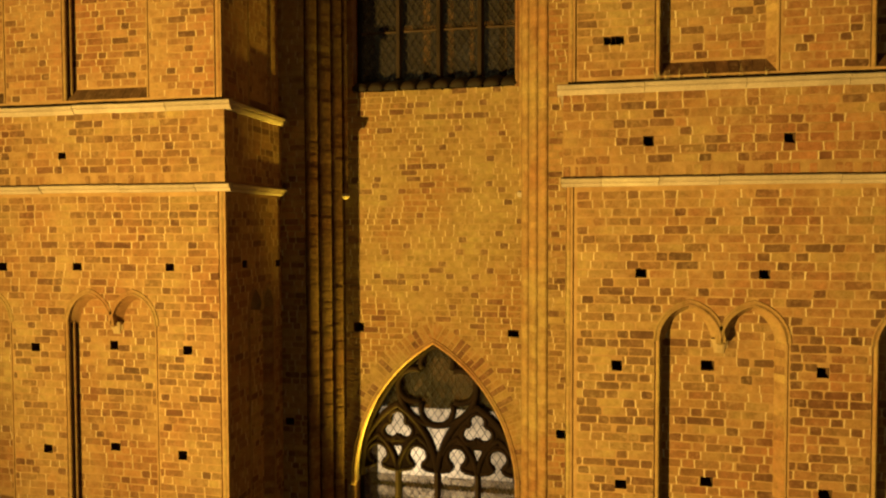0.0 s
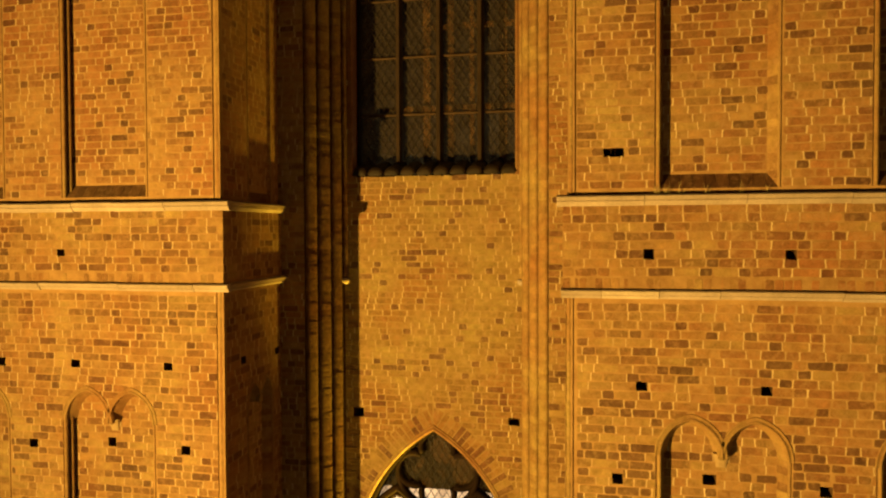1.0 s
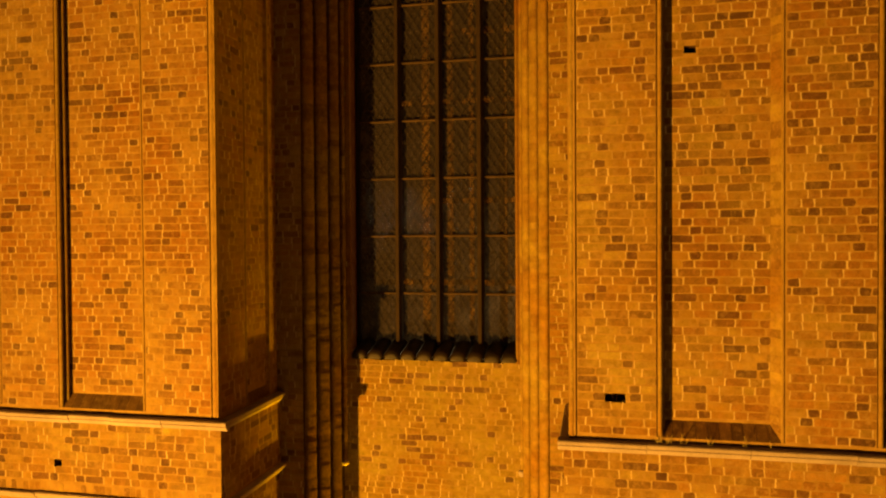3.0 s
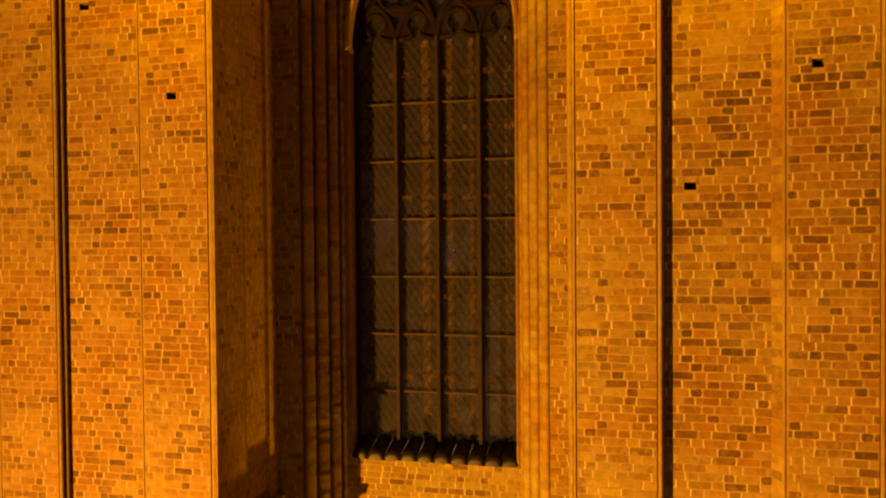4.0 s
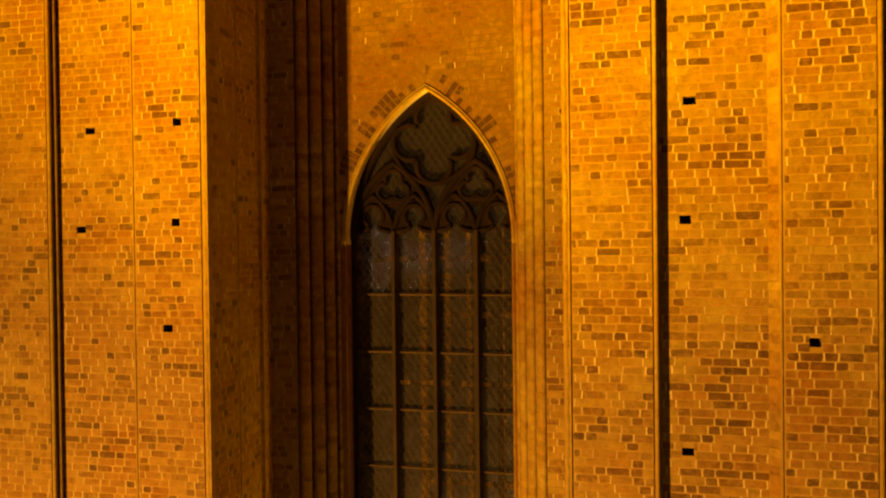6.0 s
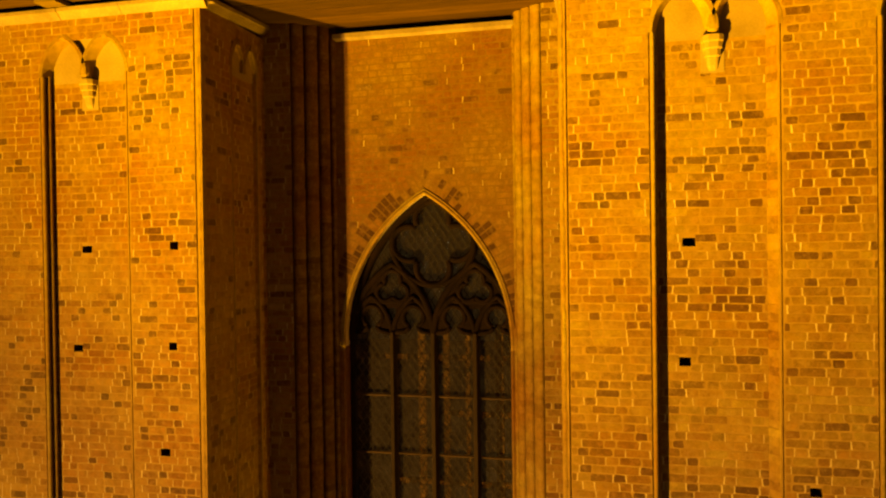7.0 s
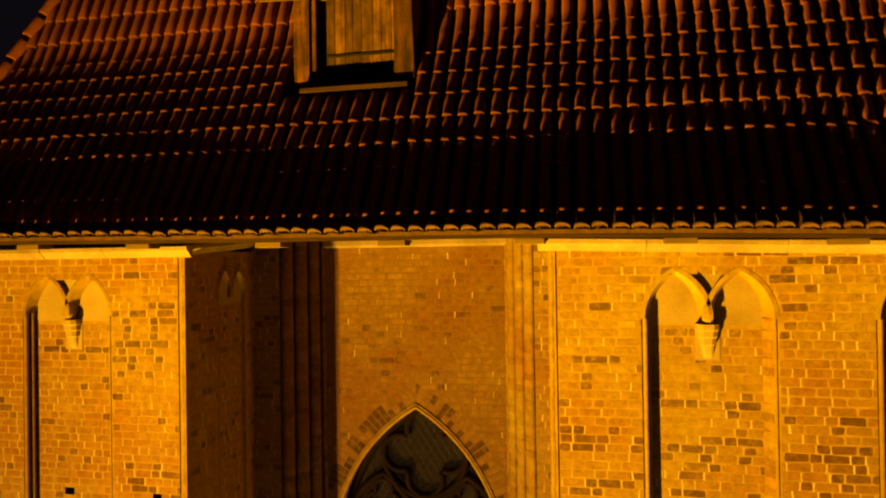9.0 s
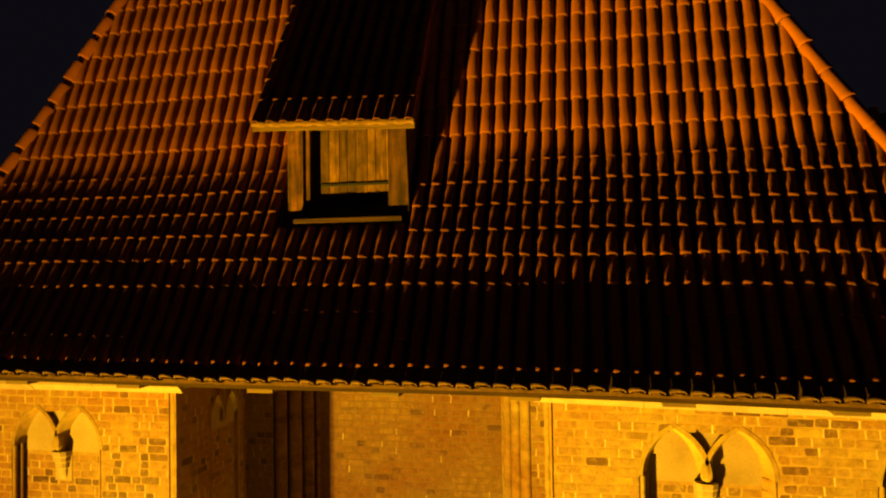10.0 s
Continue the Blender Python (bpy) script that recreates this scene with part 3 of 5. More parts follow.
def build_face(parent, face, u0, u1, z0, z1, niches, holes, seed, library, singles, mortar, roll, pieces, d=0.0, extra=None, edge=(0, 0), course=COURSE, quirks=(), sound=BRICK):
    """One brick wall face with its niches and putlog holes. The mortar lies a little behind the bricks."""
    back_holes = []
    main_holes = []
    for u, z in holes:
        inn = [n for n in niches if n.u0 < u < n.u1 and n.z0 < z < n.apex]
        (back_holes if inn else main_holes).append((u, z))
    # narrow quirks beside the rolls of corner and niches
    cuts = [(a, b, z0, z1) for a, b in quirks]
    for n in niches:
        if n.depth > 0.1:
            cuts += [(n.u0 - 0.042, n.u0 - 0.028, n.z0, n.spring), (n.u1 + 0.014, n.u1 + 0.027, n.z0, n.spring)]
    for a, b, za, zb in cuts:
        p = [[face.at(u, z, d + REVEAL + q) for u, q in ((a, 0.0), (a, 0.045), (b, 0.045), (b, 0.0))] for z in (za, zb)]
        mortar.grid(p)
    sheet(mortar, face, u0, u1, z0, z1, cuts + [(n.u0, n.u1, n.z0, n.apex) for n in niches] + [hole_rect(u, z) for u, z in main_holes], d + REVEAL)

    def cut(zc):
        out = list(extra(zc)) if extra else []
        for n in niches:
            out += n.free(zc, 0.042)
        for u, z in main_holes:
            w, t = hole_half(u, z)
            if abs(zc - z) < t + 0.02:
                out.append((u - w, u + w))
        return out

    acc, joints = Acc(), Acc()
    bricks(parent, acc, face, u0 + edge[0], u1 - edge[1], z0, z1, cut, seed, library, singles, d, pieces, course, joints)
    for k, n in enumerate(niches):
        sink, band, soffit, jamb, sill = Acc(), Acc(), Acc(), Acc(), Acc()
        n.build(face, mortar, roll, d + REVEAL, sink, band, soffit, jamb, sill)
        obj("niche_jamb", jamb, sound, parent, "splayed jamb of moulded bricks")
        # dark brick on the upward slope stands in for its shade
        obj("niche_sill", sill, BURNT, parent, "dark sloping brick sill of the niche")
        obj("arch_soffit", soffit, MOULDED, parent, "splayed brick soffits of the two arches")
        obj("arch_band", band, MOULDED, parent)
        if n.sunk:
            obj("sunk_field", sink, PLASTER, parent, "pale plaster between the two arches")
        sheet(mortar, face, n.u0 - 0.01, n.u1 + 0.01, n.z0, n.apex, [hole_rect(u, z) for u, z in back_holes], d + n.depth + REVEAL)

        def cut_back(zc, n=n):
            out = [hole_rect(u, z)[:2] for u, z in back_holes if abs(zc - z) < hole_half(u, z)[1] + 0.02]
            if zc > n.spring:
                w = arch_half(n.q, n.spring, n.rise, zc)
                if w is None:
                    return [(n.u0, n.u1)]
                a, b = n.centres
                out += [(n.u0, a - w), (a + w, b - w), (b + w, n.u1)]
            return out
        top = n.plaster if n.plaster else n.apex
        bricks(parent, acc, face, n.u0, n.u1 - n.splay, n.z0 + n.sill, top, cut_back, seed + 31 + k, library, singles, d + n.depth, pieces, course, joints)
        if n.plaster:
            pl = Acc()
            for c in n.centres:
                ring = [(u, z) for u, z in pointed(c, n.q + 0.01, n.spring, n.rise + 0.01, 10)]
                ring = [(c - n.q, n.plaster)] + ring + [(c + n.q, n.plaster)]
                pl.poly(*[face.at(u, z, d + n.depth - 0.003) for u, z in ring])
            obj("plaster_patch", pl, PLASTER, parent, "pale lime plaster in the arch heads")
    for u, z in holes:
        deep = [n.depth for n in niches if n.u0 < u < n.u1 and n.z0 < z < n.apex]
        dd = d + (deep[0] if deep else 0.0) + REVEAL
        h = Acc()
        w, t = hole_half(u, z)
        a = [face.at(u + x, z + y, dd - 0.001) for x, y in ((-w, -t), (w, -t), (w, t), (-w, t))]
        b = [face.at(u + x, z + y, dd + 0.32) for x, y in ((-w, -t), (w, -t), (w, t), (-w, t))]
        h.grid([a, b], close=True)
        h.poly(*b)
        obj("putlog_hole", h, RECESS, parent, "dark square putlog hole")
    tagged(obj("brickwork", acc, (sound, BURNT, EVEN_RED_BRICK if sound is RED_BRICK else EVEN_BRICK, RED_BRICK), parent), kind="stuff")
    plain_mesh("pointing", joints, POINTING, parent, "pale mortar in the upright joints")


def plain_mesh(name, acc, mat, parent, label, smooth=False):
    me = acc.mesh(name)
    for m in mat if isinstance(mat, tuple) else (mat,):
        me.materials.append(m)
    if smooth:
        me.polygons.foreach_set("use_smooth", [True] * len(me.polygons))
    ob = new(name, me)
    ob.parent = parent
    return tagged(ob, label, kind="stuff")


def round_edge(acc, x, y, z0, z1, r, seg=10, along=None, depth=0.0):
    """A vertical roll of moulded bricks, one for each course; along is the direction in which a broad one is drawn out."""
    rng = random.Random(int(abs(x) * 1000 + y * 10))
    tx, ty = along or (1.0, 0.0)
    nx, ny = -ty, tx
    flat = depth or r
    z = z0
    while z < z1 - 0.01:
        t = min(z + COURSE * rng.uniform(0.97, 1.03), z1)
        dx, dy, rr = rng.uniform(-0.003, 0.003), rng.uniform(-0.003, 0.003), rng.uniform(0.975, 1.02)
        rows = []
        for h, k in ((z, 0.996), (z + 0.005, 1.0), (t - 0.005, 1.0), (t, 0.996)):
            ring = []
            for s in range(seg):
                a = 2 * math.pi * s / seg
                ca, sa = (math.copysign(abs(f) ** (0.8 if depth else 1.0), f) for f in (math.cos(a), math.sin(a)))
                p, q = r * rr * k * ca, flat * rr * k * sa
                ring.append((x + dx + p * tx + q * nx, y + dy + p * ty + q * ny, h + 0.0004 * (h == z)))
            rows.append(ring)
        acc.grid(rows, close=True)
        z = t

# ---------------------------------------------------------------- plan, in metres
GROUND_Z, EAVES_Z = 2.0, 22.28
LEDGE_LOW, LEDGE_UP = (9.70, 9.79), (10.75, 10.865)
WEST, WEST_END = -4.18, -8.85
EAST, EAST_END = 0.19, 4.85
XC = -1.905

ground_acc = Acc()
ground_acc.poly((-400, -400, GROUND_Z), (400, -400, GROUND_Z), (400, 400, GROUND_Z), (-400, 400, GROUND_Z))
obj("ground", ground_acc, GROUND, None, "grey granite paving round the church", kind="structure", category="ground")

LOW_COURSE = 0.1005
LIB = shared_bricks(COURSE)
LIB_RED = shared_bricks(COURSE, RED_BRICK, BURNT)
LIB_BAY = shared_bricks(COURSE, BAY_BRICK, BURNT)
front = Face((0, FRONT, 0), (1, 0, 0))
panel_face = Face((0, PANEL, 0), (1, 0, 0))
main_face = Face((0, MAIN, 0), (1, 0, 0))


def corbel(face, u, z_top, z_bot, w, d, parent, broken=False):
    """A hanging stone corbel, narrowing downwards in three steps."""
    acc = Acc()
    h = z_top - z_bot
    rows = []
    prof = [(0.0, 1.0, 0.135), (0.16, 1.0, 0.13), (0.20, 0.9, 0.115), (0.36, 0.88, 0.11), (0.40, 0.76, 0.09), (0.58, 0.72, 0.085), (0.62, 0.58, 0.06), (0.85, 0.5, 0.04), (1.0, 0.4, 0.012)]
    if broken:
        prof = [(0.0, 0.9, 0.10), (0.25, 0.85, 0.075), (0.3, 0.7, 0.05), (0.6, 0.6, 0.035), (1.0, 0.5, 0.012)]
    for t, k, depth in prof:
        z = z_top - t * h
        hw = w * k / 2
        rows.append([face.at(u - hw, z, d), face.at(u - hw * 0.9, z, d - depth * 0.7), face.at(u - hw * 0.45, z, d - depth), face.at(u + hw * 0.45, z, d - depth), face.at(u + hw * 0.9, z, d - depth * 0.7), face.at(u + hw, z, d)])
    acc.grid(rows)
    acc.poly(*reversed(rows[0]))
    acc.poly(*rows[-1])
    obj("corbel", acc, PLASTER, parent, "pale stepped stone corbel")
    # flat stone behind it
    acc = Acc()
    p = [face.at(u + sx * w * (0.42 if broken else 0.52), z, d - q) for q in (0.008, -0.02) for z in (z_bot + (0.06 if broken else -0.02), z_top) for sx in (-1, 1)]
    acc.grid([[p[0], p[1], p[3], p[2]], [p[4], p[5], p[7], p[6]]], close=True)
    acc.poly(p[0], p[1], p[3], p[2])
    obj("corbel_slab", acc, PLASTER, parent)


def upper_niche(u0, u1):
    return Niche(u0, u1, 10.935, 21.34, 21.83, plaster=21.26, sunk=True)


def lower_niche(u0, u1, plaster=None):
    return Niche(u0, u1, 3.0, 7.93, 8.355, plaster=plaster)


def pier(name, label, x0, x1, side, seed, ups, lows, holes, singles):
    """A broad brick pier in three stages: plinth wall, a band between two string courses, and the tall upper stage."""
    mortar, roll = Acc(), Acc()
    wall = obj(name, box_acc(x0 + 0.30, x1 - 0.30, FRONT + 0.60, MAIN + 1.0, GROUND_Z, 22.2), MORTAR, None, label, kind="structure", category="wall")
    pieces = []
    # redder bricks on the west pier carry the warmer tint of its light
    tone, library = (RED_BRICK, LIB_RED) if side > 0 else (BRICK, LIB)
    lo, up = LEDGE_LOW, LEDGE_UP
    e = (0.0, 0.100) if side > 0 else (0.098, 0.0)
    low_x0, low_x1 = (x0, x1 + 0.03) if side > 0 else (x0 + 0.01, x1)
    quirk = [(x1 - 0.074, x1 - 0.058)] if side > 0 else [(x0 + 0.058, x0 + 0.072)]
    build_face(wall, front, low_x0, low_x1, GROUND_Z, lo[0], lows, [h for h in holes if h[1] < lo[0]], seed, None, None, mortar, roll, pieces, 0.0, None, e, LOW_COURSE, quirk)
    quirk_up = [(x1 - 0.096, x1 - 0.078)] if side > 0 else [(x0 + 0.078, x0 + 0.094)]
    bx0, bx1 = (x0, x1 + 0.045) if side > 0 else (x0 - 0.055, x1)
    build_face(wall, front, bx0, bx1, lo[1], up[0], [], [h for h in holes if lo[1] < h[1] < up[0]], seed + 1, None, None, mortar, roll, pieces, -0.03,
               lambda zc: [(bx0, bx1)] if zc < lo[1] + 0.145 else [], course=LOW_COURSE)
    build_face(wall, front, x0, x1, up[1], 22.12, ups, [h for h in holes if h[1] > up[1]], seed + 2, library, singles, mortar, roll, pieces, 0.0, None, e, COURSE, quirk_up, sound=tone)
    # upright bricks that stand on the lower string course
    acc, rng = Acc(), random.Random(seed + 9)
    u = bx0 + 0.005
    while u < bx1 - 0.05:
        w = rng.uniform(0.068, 0.088)
        brick_into(acc, front, u, min(u + w, bx1), lo[1] + 0.006, lo[1] + 0.135, -0.03 + rng.uniform(-0.004, 0.004), rng)
        u += w + 0.012
    obj("upright_brick_course", acc, (BRICK, BURNT, EVEN_BRICK, RED_BRICK), wall)
    # the return face towards the window bay
    s_face = Face((x1, 0, 0), (0, 1, 0)) if side > 0 else Face((x0, 0, 0), (0, -1, 0))
    rng_u = (FRONT, MAIN) if side > 0 else (-MAIN, -FRONT)
    es = (0.085, 0.0) if side > 0 else (0.0, 0.085)
    sup, slow, sh = [], [], []
    if side > 0:
        sup = [Niche(8.20, 8.92, 10.89, 21.50, 21.88, depth=0.05, plaster=21.42)]
        slow = [Niche(8.10, 8.86, 3.0, 8.05, 8.36)]
        sh = [(7.98, 8.73), (9.02, 8.68), (8.31, 7.65)]
    build_face(wall, s_face, rng_u[0], rng_u[1], GROUND_Z, lo[0], slow, sh, seed + 3, None, None, mortar, roll, pieces, -0.02, None, es, LOW_COURSE)
    build_face(wall, s_face, rng_u[0] - (0.03 if side > 0 else 0), rng_u[1] + (0.03 if side < 0 else 0), lo[1], up[0], [], [], seed + 4, None, None, mortar, roll, pieces, -0.045, course=LOW_COURSE)
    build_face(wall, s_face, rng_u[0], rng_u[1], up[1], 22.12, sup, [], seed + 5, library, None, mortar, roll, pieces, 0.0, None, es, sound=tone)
    # rolls on the corner
    cx = x1 if side > 0 else x0
    for off, za, zb in ((0.036, up[1], 22.12), (0.016, GROUND_Z, lo[0])):
        corner = Acc()
        round_edge(corner, cx - side * off, FRONT + 0.034, za, zb, 0.040)
        obj("corner_roll", corner, MOULDED, wall, "moulded brick roll on the pier's corner", smooth=True)
    for n in ups:
        corbel(front, (n.u0 + n.u1) / 2, n.spring - 0.06, 20.915, 0.235, n.depth, wall)
    for k, n in enumerate(lows):
        corbel(front, (n.u0 + n.u1) / 2, n.spring + 0.03, 7.79, 0.22, n.depth, wall, True)
    for n in ups + lows:
        # brick springer under the two arches, above the corbel
        sp, m = Acc(), (n.u0 + n.u1) / 2
        sp.tube([front.at(m, n.spring + 0.20, 0.04), front.at(m, n.spring + 0.12, 0.04), front.at(m, n.spring + 0.04, 0.05), front.at(m, n.spring - (0.07 if n.sunk else 0.0), 0.085)], [0.03, 0.05, 0.062, 0.055], 10)
        obj("springer", sp, MOULDED, wall, smooth=True)
    obj("backing", mortar, MORTAR, wall)
    obj("roll_moulding", roll, MOULDED, wall, smooth=True)
    return wall


def box_acc(x0, x1, y0, y1, z0, z1):
    acc = Acc()
    acc.box(x0, x1, y0, y1, z0, z1)
    return acc


LEFT_HOLES = [(-7.52, 8.692), (-7.016, 7.59), (-5.90, 7.628), (-4.712, 7.622), (-6.854, 6.195), (-5.904, 6.23), (-4.809, 6.223), (-6.516, 10.19), (-6.342, 8.711), (-4.955, 8.717),
              (-6.11, 17.78), (-4.627, 17.852), (-4.758, 16.51), (-5.95, 19.08), (-4.588, 19.117)]
RIGHT_HOLES = [(0.655, 11.346), (0.745, 11.346), (1.088, 10.20), (2.571, 10.194), (1.018, 8.704), (2.341, 8.70), (0.754, 7.626), (1.771, 7.639), (2.95, 7.628), (0.807, 6.24), (1.772, 6.29), (2.994, 6.277),
               (1.51, 17.78), (2.775, 16.475), (1.52, 15.23), (1.56, 19.08)]

# ---------------------------------------------------------------- string courses, cornice


def moulding_run(name, profile, label, x0, x1, y_face, joints, side_x=None, side_dir=0, y_end=MAIN, mat=STONE, seed=1, sag=None, climb=0.0, fresh=None):
    """Stones of one profile laid end to end along the pier's front, and round its corner."""
    rng = random.Random(seed)
    base = new(name)
    base.location = (x0, y_face, profile[0][1])
    tagged(base, label, "string course", kind="structure")
    a = x0
    while a < x1 - 0.05:
        b = min(a + rng.uniform(*joints), x1)
        if x1 - b < 0.4:
            b = x1
        if fresh and a < fresh[0] < b:
            b = fresh[0]
        elif fresh and a == fresh[0]:
            b = fresh[1]
        acc, j = Acc(), rng.uniform(-0.006, 0.004)
        rows = [[(x, y_face - p + j * 0.5, z + j + (sag(x) if sag else 0.0)) for p, z in profile] for x in (a + 0.003, b - 0.003)]
        acc.grid(rows)
        acc.poly(*rows[0])
        acc.poly(*reversed(rows[1]))
        new_one = fresh is not None and a == fresh[0]
        obj("ledge_stone", acc, FRESH_STONE if new_one else mat, base, "freshly cut pale stone" if new_one else "")
        a = b
    if side_x is not None:
        y = y_face + 0.012
        while y < y_end - 0.05:
            b = min(y + rng.uniform(*joints), y_end)
            if y_end - b < 0.35:
                b = y_end
            acc = Acc()
            rows = [[(side_x + side_dir * p, yy, z + climb * (yy - y_face)) for p, z in profile] for yy in (y + 0.003, b - 0.003)]
            acc.grid(rows)
            acc.poly(*rows[0])
            acc.poly(*reversed(rows[1]))
            obj("ledge_stone", acc, mat, base)
            y = b
    return base


LOW_PROFILE = [(-0.02, 9.695), (0.030, 9.70), (0.045, 9.722), (0.046, 9.736), (0.040, 9.740), (0.040, 9.745), (0.080, 9.749), (0.084, 9.785), (0.072, 9.797), (-0.02, 9.815)]
UP_PROFILE = [(-0.02, 10.74), (0.032, 10.745), (0.050, 10.765), (0.066, 10.785), (0.068, 10.800), (0.058, 10.804), (0.058, 10.809), (0.084, 10.813), (0.086, 10.850), (0.074, 10.862), (-0.02, 10.880)]
TOP_PROFILE = [(-0.02, 22.065), (0.015, 22.07), (0.035, 22.09), (0.070, 22.13), (0.105, 22.15), (0.108, 22.195), (0.095, 22.205), (-0.02, 22.21)]

# ---------------------------------------------------------------- window bay


def arch_wall_parts(face, half, spring, rise, sill, mortar, d):
    pts = [(XC - half, sill)] + pointed(XC, half, spring, rise, 20) + [(XC + half, sill)]
    head = pts[1:-1]
    apex = spring + rise
    for (ua, za), (ub, zb) in zip(head, head[1:]):
        mortar.poly(face.at(ua, za, d), face.at(ub, zb, d), face.at(ub, apex, d), face.at(ua, apex, d))
    return pts


HALF, RISE = 1.285, 2.23
# outer edge of the splayed jambs from the bay's middle, and how far their rolls step inwards
SPLAY = {-1: (1.865, (0.15, 0.31, 0.44, 0.52)), 1: (1.775, (0.15, 0.285, 0.40, 0.455))}
WINDOWS = [("window_1", 5.22, 2.6), ("window_2", 17.62, 11.30)]


def bay():
    mortar = Acc()
    wall = obj("wall_window_bay", box_acc(XC - 2.6, XC - 1.75, PANEL + 0.05, PANEL + 0.5, GROUND_Z, 22.2), MORTAR, None, "recessed brick bay with two tall pointed windows", kind="structure", category="wall")
    for a, b in ((XC - 2.6, XC - HALF), (XC + HALF, XC + 2.6)):
        obj("inner_jamb", box_acc(a, b, PANEL + 0.525, 10.95, GROUND_Z, 22.0), PLASTER, wall, "old plaster on the wall's inner jambs")
    obj("masonry", box_acc(XC + 1.75, XC + 2.6, PANEL + 0.05, PANEL + 0.5, GROUND_Z, 22.2), MORTAR, wall)
    x0, x1 = XC - 1.40, XC + 1.36
    rects = [(XC - HALF, XC + HALF, sill, spring + RISE) for _, spring, sill in WINDOWS]
    pits = [(-3.093, 7.655), (-0.672, 7.617)]
    upper = Acc()
    sheet(mortar, panel_face, x0, x1, GROUND_Z, 12.0, [(a, b, za, min(zb, 12.0)) for a, b, za, zb in rects] + [(u - 0.085, u + 0.085, z - 0.07, z + 0.07) for u, z in pits], REVEAL)
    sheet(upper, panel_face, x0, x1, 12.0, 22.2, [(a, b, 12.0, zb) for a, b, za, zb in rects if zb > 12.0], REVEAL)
    # brick field, kept clear of the arch rings
    RING = 0.315

    def cut(zc):
        out = [(u - 0.085, u + 0.085) for u, z in pits if abs(zc - z) < 0.075]
        for _, spring, sill in WINDOWS:
            if sill - 0.02 < zc < spring:
                out.append((XC - HALF - 0.03, XC + HALF + 0.03))
            elif spring <= zc < spring + RISE + RING + 0.12:
                r = (HALF ** 2 + RISE ** 2) / (2 * HALF)
                q = (r + RING) ** 2 - (zc - spring) ** 2
                w = math.sqrt(max(0, q)) - (r - HALF)
                if w > 0:
                    out.append((XC - w, XC + w))
        return out

    acc, pieces, joints = Acc(), [], Acc()
    bricks(wall, acc, panel_face, x0, x1, GROUND_Z, 22.2, cut, 77, LIB_BAY, (x0, x1, 7.9, 11.3), 0.0, pieces, COURSE, joints)
    # rings of radial bricks over the windows
    rng = random.Random(8)
    r = (HALF ** 2 + RISE ** 2) / (2 * HALF)
    a1 = math.asin(RISE / r)
    for _, spring, sill in WINDOWS:
        ring = Acc()
        a2 = math.acos((r - HALF) / (r + 0.305))
        n = int(a2 * (r + 0.17) / 0.098)
        for s in (-1, 1):
            cx = XC + s * (r - HALF)
            for k in range(n):
                t0, t1 = a2 * k / n + 0.0036, a2 * (k + 1) / n - 0.0036
                q = [(cx - s * rr * math.cos(t), spring + rr * math.sin(t)) for rr, t in ((r + 0.05, t1), (r + 0.05, t1 + 0.0066), (r + 0.30, t1 + 0.0066), (r + 0.30, t1))]
                if all((u - XC) * s < -0.01 for u, z in q) and rng.random() < 0.55:
                    joints.poly(*[panel_face.at(u, z, 0.002) for u, z in q])
                for ra, rb in ((r + 0.045, r + 0.168), (r + 0.176, r + 0.305)) if rng.random() < 0.7 else ((r + 0.045, r + 0.305),):
                    q = [(cx - s * rr * math.cos(t), spring + rr * math.sin(t)) for rr, t in ((ra, t0), (ra, t1), (rb, t1), (rb, t0))]
                    if all((u - XC) * s > -0.02 for u, z in q):
                        continue
                    q = [(min(u, XC - 0.004) if s > 0 else max(u, XC + 0.004), z) for u, z in q]
                    dd = rng.uniform(-0.0015, 0.0005)
                    if rng.random() < ((0.6 if spring > 10 else 0.3) if rb - ra < 0.2 else 0.15):
                        ring.dark.extend(range(len(ring.f), len(ring.f) + 5))
                    f = [panel_face.at(u, z, dd) for u, z in q]
                    b = [panel_face.at(u, z, REVEAL + 0.006) for u, z in q]
                    ring.grid([f, b], close=True)
                    ring.poly(*f)
        obj("arch_ring", ring, (BAY_BRICK, BURNT) if spring < 10 else (DARK_BAY_BRICK, CHARRED), wall, "ring of radial bricks over the pointed window")
    tagged(obj("brickwork", acc, (BAY_BRICK, BURNT, DARK_BAY_BRICK), wall), kind="stuff")
    plain_mesh("pointing", joints, BAY_POINTING, wall, "mortar in the upright joints")
    roll, reveal, jamb = Acc(), Acc(), Acc()
    for _, spring, sill in WINDOWS:
        pts = arch_wall_parts(panel_face, HALF, spring, RISE, sill, mortar if spring < 10 else upper, REVEAL)
        low = spring - 0.08
        for s in (-1, 1):
            u = XC + s * HALF
            jamb.poly(*[panel_face.at(u, z, dd) for z, dd in ((sill, 0.02), (low, 0.02), (low, 0.52), (sill, 0.52))])
        arch_pts = [(XC - HALF, low)] + pts[1:-1] + [(XC + HALF, low)]
        reveal.grid([[panel_face.at(u, z, 0.02) for u, z in arch_pts], [panel_face.at(u, z, 0.52) for u, z in arch_pts]])
        for q in (-1, 1):
            for off, dd, rad in ((0.0, 0.012, 0.030), (0.035, -0.004, 0.014)):
                jamb.tube([panel_face.at(XC + q * (HALF + off), z, dd) for z in (sill, spring - 0.08)], rad, 8)
        path = [(XC - HALF, spring - 0.08)] + pointed(XC, HALF, spring, RISE, 20) + [(XC + HALF, spring - 0.08)]
        roll.tube([panel_face.at(u, z, 0.012) for u, z in path], 0.030, 8)
